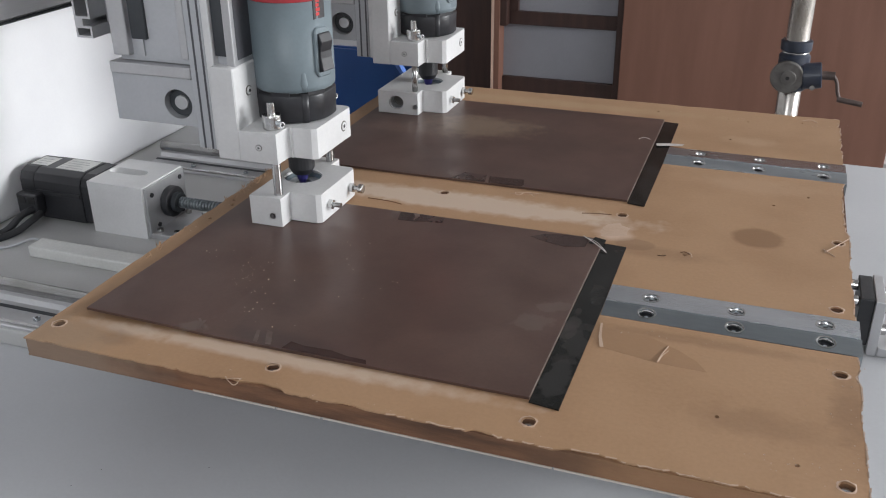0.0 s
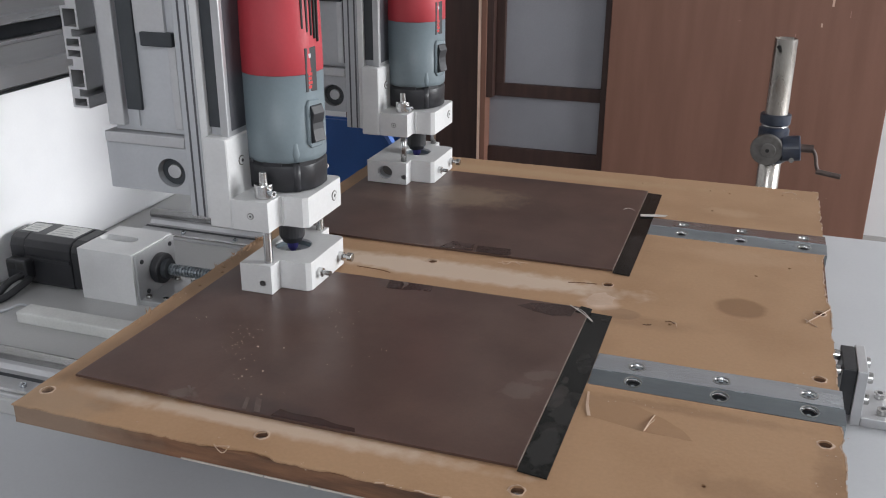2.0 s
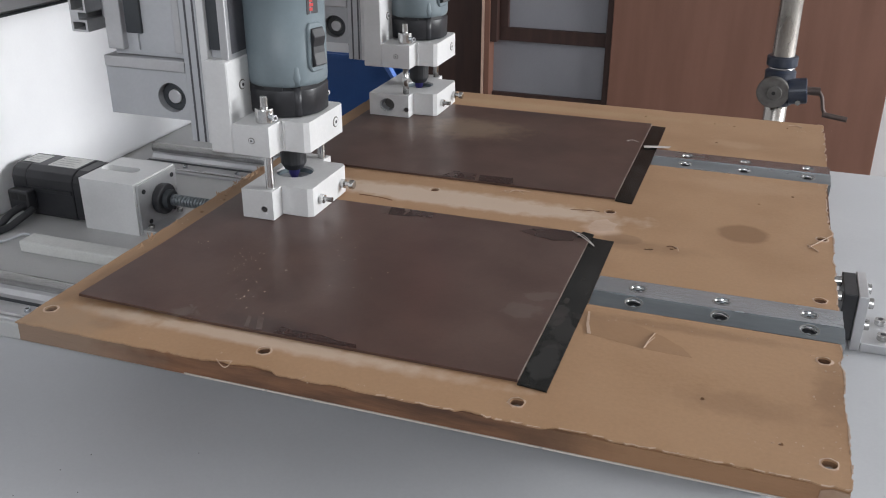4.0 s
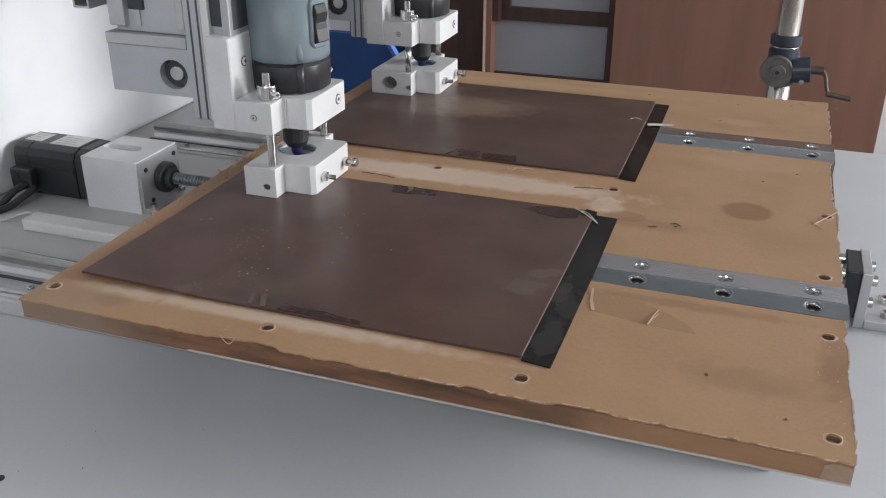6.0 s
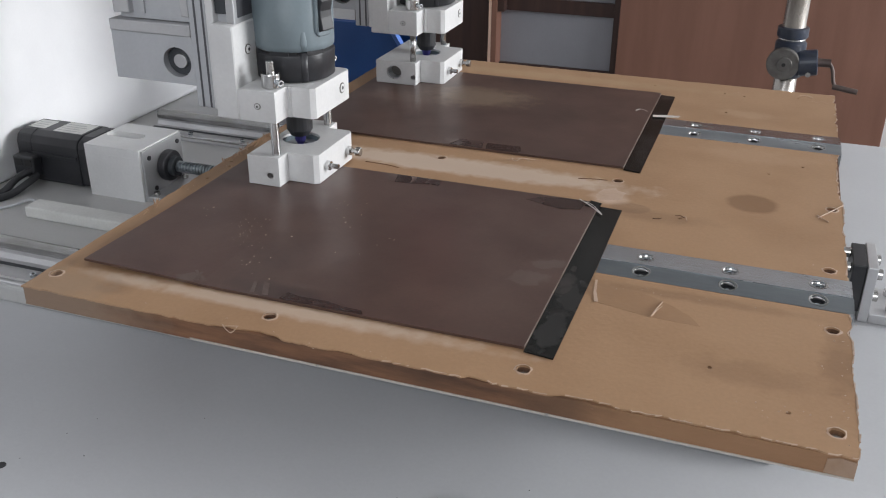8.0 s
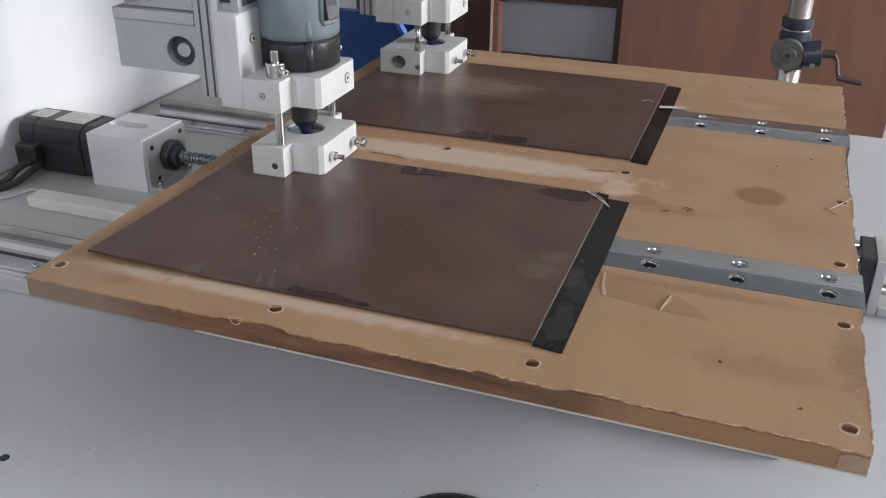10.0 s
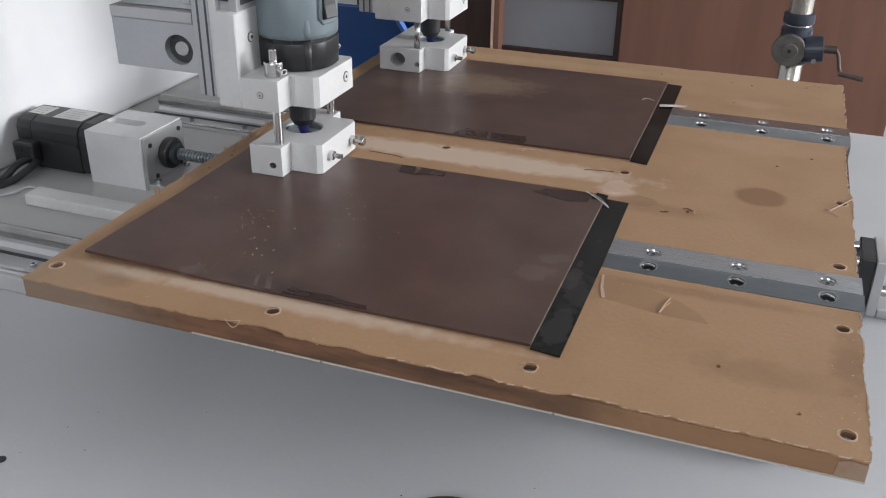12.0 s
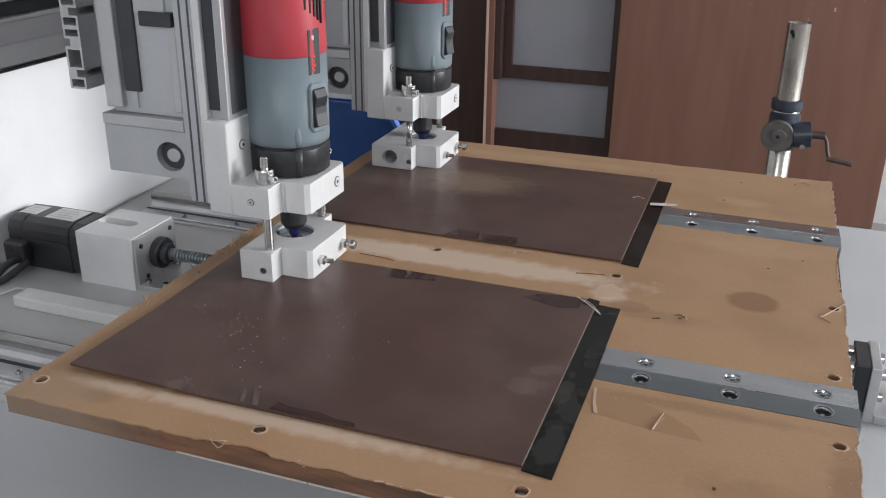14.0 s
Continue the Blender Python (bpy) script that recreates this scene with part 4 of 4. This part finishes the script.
    # rib down the corner of the grey housing
    part("corner_rib", on_side(lathe([(0.0050, 0.150), (0.0062, 0.158), (0.0054, 0.170), (0.0020, 0.178)], (0.0385, 0, 0), 20), -34), M_GREY, t, smooth=True)
    part("base_rib", on_side(lathe([(0.0054, 0.116), (0.0062, 0.148)], (0.0385, 0, 0), 20), -34), M_BLACK, t, smooth=True)
    for k in range(5):
        v = box(0.040, 0.0438, -0.0011, 0.0011, 0.292 - k * 0.004, 0.330, 0.0005)
        v.transform(Matrix.Rotation(radians(-30 + k * 8.0), 4, "Z"))
        # slot drawn as a near-black bar, its inner shade in the colour
        part("vent_slot", v, M_DARKHOLE, t, "dark bar for a shaded cooling slot")
    # nose, collet and cutter
    part("nose", lathe([(0.014, 0.0755), (0.0165, 0.077), (0.0165, 0.116)], seg=32), M_BLACK, t, "black spindle nose", smooth=False)
    part("collet", lathe([(0.0105, 0.043), (0.0145, 0.050), (0.0150, 0.0760)], seg=24), M_BLACK, t, "dark collet nut")
    part("cutter", lathe([(0.0025, 0.002), (0.0030, 0.006), (0.0030, 0.030), (0.0060, 0.036), (0.0070, 0.044)], seg=16), M_BLUEBIT, t, "violet-blue milling cutter")
    return t


for far in (False, True):
    spindle_head(far)
    pressure_foot(far)
    trim_router(far)

# ---------------------------------------------------------------- gantry behind the heads
SX = -0.012
beam = thing("crossbeam", "long silver aluminium crossbeam with a dark slot", "crossbeam", at=(SX, 0, 0.012))
prof = [(-0.344, 0.217), (-0.203, 0.217), (-0.200, 0.220), (-0.200, 0.243), (-0.204, 0.245), (-0.204, 0.268), (-0.200, 0.270), (-0.200, 0.2745), (-0.209, 0.2755), (-0.209, 0.2915), (-0.200, 0.2925),
        (-0.200, 0.302), (-0.206, 0.304), (-0.206, 0.345), (-0.200, 0.348), (-0.200, 0.415), (-0.344, 0.415)]
part("beam_profile", prism(prof, -0.12, 1.02, axis="y"), M_BEAM, beam)
part("beam_slot", box(-0.2088, -0.2035, -0.119, 1.019, 0.276, 0.291), M_BLACKSTRIP, beam, "black strip in the slot")
part("beam_edge", box(-0.2035, -0.1985, -0.119, 1.019, 0.2145, 0.2172), M_BLACKSTRIP, beam)
panel = tagged(link("side_panel", box(-0.428, -0.400, -0.12, 1.02, TZ, 0.42, 0.010, seg=3), M_WHITE), "smooth white upright side panel standing on the grey table", "panel")

# ---------------------------------------------------------------- drive on the table
bb = thing("bearing_block", "pale aluminium motor mount with oval slot on the grey table", "motor mount", at=(SX, 0, 0))
x0, x1, y0, y1, zt = -0.243, -0.152, 0.400, 0.497, -0.0230
slot = [(-0.210 + 0.021 * s + 0.010 * math.cos(a), 0.452 + 0.010 * math.sin(a)) for s, a in
        [(1, radians(-90 + 180 * i / 10)) for i in range(11)] + [(-1, radians(90 + 180 * i / 10)) for i in range(11)]]
part("mount_top", prism([(x0, y0), (x1, y0), (x1, y1), (x0, y1)], zt - 0.012, zt, holes=[slot]), M_ALUW, bb)
part("mount_front", box(x0, x1, y0, y0 + 0.012, TZ, zt - 0.0121), M_ALUW, bb)
part("mount_back", box(x0, x1, y1 - 0.012, y1, TZ, zt - 0.0121), M_ALUW, bb)
part("mount_motor_face", box(x0, x0 + 0.010, y0 + 0.0121, y1 - 0.0121, TZ, zt - 0.0121), M_ALUW, bb)
SCY, SCZ = 0.453, -0.0605
part("mount_screw_face", prism([(y0 + 0.0121, TZ), (y1 - 0.0121, TZ), (y1 - 0.0121, zt - 0.0121), (y0 + 0.0121, zt - 0.0121)], x1 - 0.010, x1, axis="x"), M_ALU, bb)
part("face_plate", box(x1 + 0.0001, x1 + 0.004, y0 + 0.004, y1 - 0.002, TZ, zt - 0.002, 0.0006), M_ALU, bb, "greyer machined end face")
part("foot_plate", box(x1 + 0.0042, x1 + 0.060, y0 + 0.004, y1 - 0.004, TZ, TZ + 0.008, 0.001), M_ALU, bb)
for by in (0.414, 0.484):
    for bx in (-0.140, -0.112):
        part("foot_bolt", cyl((bx, by, TZ + 0.008), (bx, by, TZ + 0.013), 0.0045, seg=16, bevel=0.0006), M_CHROME, bb, "steel socket bolt")
for by, bz in ((0.416, -0.038), (0.484, -0.035), (0.424, -0.086), (0.482, -0.086)):
    part("face_bolt", cyl((x1 + 0.0041, by, bz), (x1 + 0.0055, by, bz), 0.0034, seg=16), M_BLACK, bb, "dark socket bolt")
part("bearing_flange", cyl((x1 + 0.0041, SCY, SCZ), (x1 + 0.016, SCY, SCZ), 0.0225, seg=40, bevel=0.002), M_BLACK, bb, "black round bearing cap", smooth=False)
part("bearing_nut", cyl((x1 + 0.0161, SCY, SCZ), (x1 + 0.024, SCY, SCZ), 0.0145, seg=32, bevel=0.001), M_BLACKSTRIP, bb)

prof, zz = [(0.0070, 0.0)], 0.0
while zz < 0.60:
    prof += [(0.0085, zz + 0.0010), (0.0085, zz + 0.0028), (0.0066, zz + 0.0036), (0.0066, zz + 0.0046)]
    zz += 0.005
ball = link("ball_screw", lathe(prof, seg=20), M_STEELD, smooth=False)
ball.matrix_world = Matrix.Translation((x1 + 0.0245 + SX, SCY, SCZ)) @ Matrix.Rotation(radians(90), 4, "Y")
tagged(ball, "bright steel ball screw running under the board", "ball screw")

mo = thing("stepper_motor", "black stepper motor with white stickers beside its pale mount", "motor", at=(SX, 0, 0))
mprof = [(0.410, TZ + 0.004), (0.482, TZ + 0.004), (0.487, TZ + 0.009), (0.487, -0.0365), (0.480, -0.0265), (0.468, -0.0215), (0.424, -0.0215), (0.412, -0.0265), (0.407, -0.0365), (0.407, TZ + 0.009)]
def shrink(pts, k):
    cx, cy = sum(p[0] for p in pts) / len(pts), sum(p[1] for p in pts) / len(pts)
    return [(cx + (p[0] - cx) * k, cy + (p[1] - cy) * k) for p in pts]
part("motor_body", prism(mprof, -0.345, -0.264, axis="x", bevel=0.0008), M_BLACK, mo, "black motor body")
part("motor_flange", prism(shrink(mprof, 0.98), -0.2635, -0.2435, axis="x", bevel=0.0015), M_BLACK, mo)
part("motor_cap", prism(shrink(mprof, 0.985), -0.372, -0.3455, axis="x", bevel=0.0015), M_BLACK, mo, "dark end cap")
part("motor_seam", box(-0.344, -0.265, 0.404, 0.4072, -0.056, -0.050, 0.0008), M_BLACK, mo)
part("sticker", box(-0.318, -0.268, 0.426, 0.466, -0.0214, -0.0210), M_PAPER, mo, "white type sticker with grey print")
part("sticker", box(-0.366, -0.336, 0.430, 0.462, -0.0214, -0.0210), M_PAPER, mo, "small white sticker with grey print")
for k in range(4):
    part("print_line", box(-0.314, -0.276 - 0.006 * (k % 2), 0.432 + k * 0.008, 0.4332 + k * 0.008, -0.0210, -0.0208), M_INK, mo)
for k in range(3):
    part("print_line", box(-0.362, -0.342, 0.436 + k * 0.008, 0.4372 + k * 0.008, -0.0210, -0.0208), M_INK, mo)
cb = part("cable_box", box(-0.366, -0.330, 0.388, 0.4068, -0.084, -0.052, 0.003), M_BLACK, mo, "black cable outlet box")
for k in range(2):
    part("box_recess", box(-0.360 + k * 0.016, -0.349 + k * 0.016, 0.3872, 0.3885, -0.066, -0.056), M_DARKHOLE, cb)
for k, (dx, dz) in enumerate(((0.0, 0.0), (0.016, -0.006))):
    c = tube([(-0.338 + dx * 0.6 + SX, 0.392, -0.074 + dz), (-0.345 + dx + SX, 0.372, -0.078 + dz), (-0.356 + dx + SX, 0.345, TZ + 0.006), (-0.392 + dx * 0.2 + SX, 0.285 - dx, TZ + 0.0055)], 0.0052, "motor_cable", M_BLACK)
    tagged(c, "thick black cable lying on the grey table", "cable", "motor cables")
thin = tube([(-0.262 + SX, 0.318, TZ + 0.004), (-0.285 + SX, 0.330, TZ + 0.012), (-0.315 + SX, 0.318, TZ + 0.003), (-0.345 + SX, 0.285, TZ + 0.0025)], 0.0020, "thin_cable", M_GREYPLATE)
tagged(thin, "thin grey cable end by the white bar", "cable")

bar = tagged(link("white_bar", box(-0.285, 0.30, 0.300, 0.330, TZ, TZ + 0.0165, 0.0022), M_BARW), "plain white plastic bar lying on the grey table", "bar")


def rail(name, cy, flip, x0, x1):
    """A round guide rail on its aluminium support, with fixing screws."""
    t = thing(name, "silver round guide rail on an aluminium support", "guide rail", "guide rails")
    s = -1 if flip else 1
    sect = [(0.030, 0), (0.030, 0.004), (0.013, 0.0055), (0.010, 0.012), (0.0055, 0.014), (-0.0055, 0.014), (-0.010, 0.012), (-0.013, 0.0055), (-0.058, 0.0045), (-0.060, 0.003), (-0.060, 0)]
    pts = [(cy + s * a, TZ + b) for a, b in sect]
    part("support", prism(pts, x0, x1, axis="x"), M_ALU, t, "aluminium rail support")
    part("rod", cyl((x0 - 0.002, cy, TZ + 0.0205), (x1 + 0.002, cy, TZ + 0.0205), 0.0085, seg=28), M_CHROME, t, "polished steel rod", smooth=True)
    part("edge_trim", box(x0, x1, cy - s * 0.054 - 0.0025, cy - s * 0.054 + 0.0025, TZ + 0.0046, TZ + 0.0072, 0.0008), M_CHROME, t)
    # groove drawn as a dark strip on the support, its shade in the colour
    part("groove", box(x0, x1, cy - s * 0.024 - 0.003, cy - s * 0.024 + 0.003, TZ + 0.0052, TZ + 0.0058), M_BLACKSTRIP, t)
    k = x0 + 0.085
    while k < x1:
        sc = part("rail_screw", cyl((k, cy - s * 0.040, TZ + 0.0050), (k, cy - s * 0.040, TZ + 0.0090), 0.0042, seg=16, bevel=0.0006), M_STEEL, t, "steel socket screw")
        part("screw_socket", cyl((k, cy - s * 0.040, TZ + 0.0090), (k, cy - s * 0.040, TZ + 0.0092), 0.0022, seg=6), M_BLACK, sc)
        k += 0.10
    return t


rail("guide_rail", 0.197, False, -0.330, 0.74)
rail("guide_rail", 0.700, False, -0.345, 0.74)

# end stop at the other end of the screw
es = thing("end_stop", "aluminium angle bracket with a black rubber pad on the grey table", "bracket", at=(SX, 0, 0))
part("rubber_pad", box(0.777, 0.7925, 0.444, 0.507, TT + 0.010, -0.053, 0.0012), M_BLACK, es, "black rubber pad")
for by, bz in ((0.492, -0.060), (0.460, -0.064)):
    part("pad_bolt", cyl((0.7655, by, bz), (0.777, by, bz), 0.0062, seg=20, bevel=0.0008), M_CHROME, es, "bright steel bolt")
part("bracket_plate", box(0.7927, 0.804, 0.440, 0.511, TT, -0.052, 0.0012), M_ALU, es)
part("bracket_base", box(0.8042, 0.895, 0.440, 0.511, TT, TT + 0.012, 0.0012), M_ALU, es)
for by in (0.456, 0.495):
    for bz in (-0.066, -0.094):
        part("plate_bolt", cyl((0.8041, by, bz), (0.811, by, bz), 0.0065, seg=20, bevel=0.0008), M_CHROME, es, "bright steel bolt")
        part("plate_bolt_socket", cyl((0.811, by, bz), (0.8113, by, bz), 0.0032, seg=6), M_BLACK, es)
    for bx in (0.828, 0.862):
        part("base_bolt", cyl((bx, by, TT + 0.012), (bx, by, TT + 0.019), 0.0065, seg=20, bevel=0.0008), M_CHROME, es, "bright steel bolt")
        part("base_bolt_socket", cyl((bx, by, TT + 0.019), (bx, by, TT + 0.0193), 0.0032, seg=6), M_BLACK, es)

CPX, CPY, PLX, PLY = 0.452, -0.068, 0.044, -0.106
knob = thing("rubber_cap", "round black rubber cap standing on the grey table", "cap", at=(CPX, CPY, TT))
part("cap_body", lathe([(0.052, 0), (0.054, 0.002), (0.053, 0.008), (0.047, 0.011), (0.030, 0.012), (0.026, 0.010)], seg=48), M_BLACK, knob, smooth=False)
tagged(link("table_hole", cyl((PLX, PLY, TT), (PLX, PLY, TT + 0.0006), 0.0045, seg=20), M_BLACK), "small black plug in the grey table", "plug")

# ---------------------------------------------------------------- the table's frame
for x in (-0.50, 1.22):
    for y in (-0.65, 0.94):
        leg = link("table_leg", box(x - 0.03, x + 0.03, y - 0.03, y + 0.03, FLOOR, TT - 0.0405, 0.003), M_TABLE)
        tagged(leg, "grey square steel table leg", "table leg", "legs of the machine table", "structure")

# ---------------------------------------------------------------- things behind the table
bin_ = thing("blue_crate", "deep blue plastic crate with a lighter rim standing behind the board", "crate")
pts = [(-0.345, TT), (-0.008, TT), (-0.008, -0.003), (-0.029, 0.028), (-0.041, 0.040), (-0.345, 0.040)]
part("crate_front", prism(pts, 0.985, 0.991, axis="y"), M_BLUE, bin_)
part("crate_side", box(-0.014, -0.008, 0.9912, 1.085, TT, -0.015), M_BLUE, bin_)
part("crate_side", box(-0.345, -0.339, 0.9912, 1.085, TT, 0.02), M_BLUE, bin_)
part("crate_back", box(-0.3388, -0.0142, 1.079, 1.085, TT, 0.02), M_BLUE, bin_)
part("crate_floor", box(-0.3388, -0.0142, 0.9912, 1.0788, TT, TT + 0.005), M_BLUE, bin_)
part("crate_rim", prism([(-0.008, -0.003), (-0.002, 0.000), (-0.023, 0.033), (-0.029, 0.028)], 0.980, 0.995, axis="y"), M_BLUEL, bin_, "lighter blue folded rim")

WY = 3.40
cup = thing("cupboard", "brown wooden cupboard with dark frame and grey panes", "cupboard", at=(-0.025, 0, 0))
part("side_board", box(-1.20, -0.535, WY - 0.01, WY + 0.04, FLOOR, 1.35), M_DBROWN, cup, "dark brown board")
part("pale_edge", box(-0.5345, -0.5215, WY - 0.05, WY + 0.04, FLOOR, 1.35, 0.002), M_JAMBL, cup, "pale edge strip")
part("upright", box(-0.521, -0.496, WY - 0.05, WY + 0.04, FLOOR, 1.35, 0.002), M_BROWN, cup, "reddish upright")
part("dark_stile", box(-0.4957, -0.466, WY - 0.044, WY + 0.04, -0.432, 1.35, 0.002), M_DBROWN, cup, "dark brown stile")
fr = part("door_frame", box(-0.4655, -0.426, WY + 0.0, WY + 0.04, -0.3738, 1.35, 0.002), M_DBROWN, cup, "dark brown frame")
part("frame_rail", box(-0.4657, 0.010, WY + 0.004, WY + 0.04, -0.432, -0.374, 0.002), M_DBROWN, fr)
part("frame_rail", box(-0.4957, 0.010, WY + 0.004, WY + 0.04, FLOOR, -0.668, 0.002), M_DBROWN, fr)
part("frame_rail", box(-0.4118, 0.010, WY + 0.004, WY + 0.04, 0.45, 0.50, 0.002), M_DBROWN, fr)
part("frame_stile", box(0.0102, 0.036, WY - 0.01, WY + 0.04, FLOOR, 1.35, 0.002), M_DBROWN, fr)
part("pane", box(-0.4258, 0.0100, WY + 0.022, WY + 0.030, -0.3738, 0.4498), M_FROST, cup, "dull grey pane")
part("pane", box(-0.4957, 0.0100, WY + 0.022, WY + 0.030, -0.6678, -0.4322), M_FROST, cup, "dull grey pane")
part("top_rail", box(-0.4118, 0.010, WY + 0.004, WY + 0.04, 0.5002, 1.35), M_DBROWN, cup)
bp = tagged(link("wooden_partition", box(0.0125, 1.114, WY - 0.03, WY + 0.03, FLOOR, 1.35, 0.003), M_BROWN), "tall reddish brown scuffed wooden panel against the wall", "partition")
part("paint_chip", box(0.86, 0.868, WY - 0.0306, WY - 0.0301, 0.02, 0.055), M_JAMBL, bp, "small pale chip")
part("paint_chip", box(0.83, 0.836, WY - 0.0306, WY - 0.0301, -0.06, -0.045), M_JAMBL, bp, "small pale chip")

for cx, cz, w, h in ((0.62, 0.10, 0.003, 0.018), (0.74, -0.10, 0.004, 0.010), (0.93, -0.02, 0.003, 0.026), (0.52, -0.05, 0.010, 0.002), (0.97, 0.09, 0.006, 0.003), (0.80, 0.12, 0.003, 0.010)):
    part("paint_chip", box(cx, cx + w, WY - 0.0304, WY - 0.0301, cz, cz + h), M_JAMB, bp, "small pale chip")

PX, PY, LIFT = 0.694, 2.50, 0.027
po = thing("crank_stand", "worn chrome tube stand with navy gear housing and hand crank", "crank stand", at=(0, 0, LIFT))
tubeb = bmesh.new()
rr = [(0.035, FLOOR - LIFT), (0.035, -0.010), (0.031, -0.010), (0.031, -0.09)]
rows = [[tubeb.verts.new((PX + r * math.cos(2 * math.pi * i / 40), PY + r * math.sin(2 * math.pi * i / 40), z)) for i in range(40)] for r, z in rr]
for a_, b_ in zip(rows, rows[1:]):
    for i in range(40):
        tubeb.faces.new((a_[i], a_[(i + 1) % 40], b_[(i + 1) % 40], b_[i]))
part("tube", tubeb, M_OLDTUBE, po, "rust-spotted chrome tube", smooth=True)
part("tube_floor", cyl((PX, PY, -0.10), (PX, PY, -0.09), 0.0312, seg=24), M_DARKHOLE, po)
part("tube_spot", cyl((PX - 0.018, PY - 0.032, -0.034), (PX - 0.019, PY - 0.0335, -0.034), 0.007, seg=14), M_DARKHOLE, po)
part("base_plate", lathe([(0.20, 0), (0.20, 0.015), (0.06, 0.03), (0.05, 0.06)], (PX, PY, FLOOR - LIFT), 40), M_NAVY, po)
part("collar", lathe([(0.045, 0), (0.047, 0.003), (0.047, 0.030), (0.042, 0.033)], (PX, PY, -0.278), 40), M_NAVY, po, "navy clamp collar")
part("collar_ring", lathe([(0.040, 0), (0.042, 0.004), (0.040, 0.008)], (PX, PY, -0.287), 40), M_CHROME, po)
hs = part("gear_housing", lathe([(0.040, 0), (0.047, 0.006), (0.047, 0.108), (0.040, 0.116)], (PX, PY, -0.403), 40), M_NAVY, po, "navy enamelled gear housing")
part("gear_disc", cyl((PX - 0.014, PY - 0.044, -0.352), (PX - 0.016, PY - 0.062, -0.352), 0.050, seg=40, bevel=0.004), M_DULL, hs, "dull metal disc")
part("disc_hub", cyl((PX - 0.010, PY - 0.062, -0.352), (PX - 0.011, PY - 0.070, -0.352), 0.023, seg=30, bevel=0.002), M_DULL, hs)
part("hub_hole", cyl((PX - 0.013, PY - 0.0702, -0.352), (PX - 0.013, PY - 0.0708, -0.352), 0.006, seg=16), M_DARKHOLE, hs)
part("crank_bearing", cyl((PX + 0.030, PY - 0.03, -0.352), (PX + 0.086, PY - 0.03, -0.344), 0.040, seg=32, bevel=0.004), M_NAVY, hs)
part("bearing_bolt", cyl((PX + 0.062, PY - 0.068, -0.375), (PX + 0.062, PY - 0.073, -0.375), 0.008, seg=16), M_CHROME, hs)
cr = part("crank_shaft", cyl((PX + 0.086, PY - 0.03, -0.344), (PX + 0.124, PY - 0.03, -0.344), 0.013, seg=20), M_CRANK, po)
tube([(PX + 0.116, PY - 0.03, -0.337), (PX + 0.132, PY - 0.034, -0.362), (PX + 0.140, PY - 0.04, -0.396), (PX + 0.148, PY - 0.045, -0.412)], 0.0058, "crank_arm", M_CRANK, po, "bent dark iron crank arm")
part("crank_grip", cyl((PX + 0.140, PY - 0.045, -0.411), (PX + 0.214, PY - 0.052, -0.420), 0.0085, seg=20, bevel=0.002), M_CRANK, po, "dark crank grip")
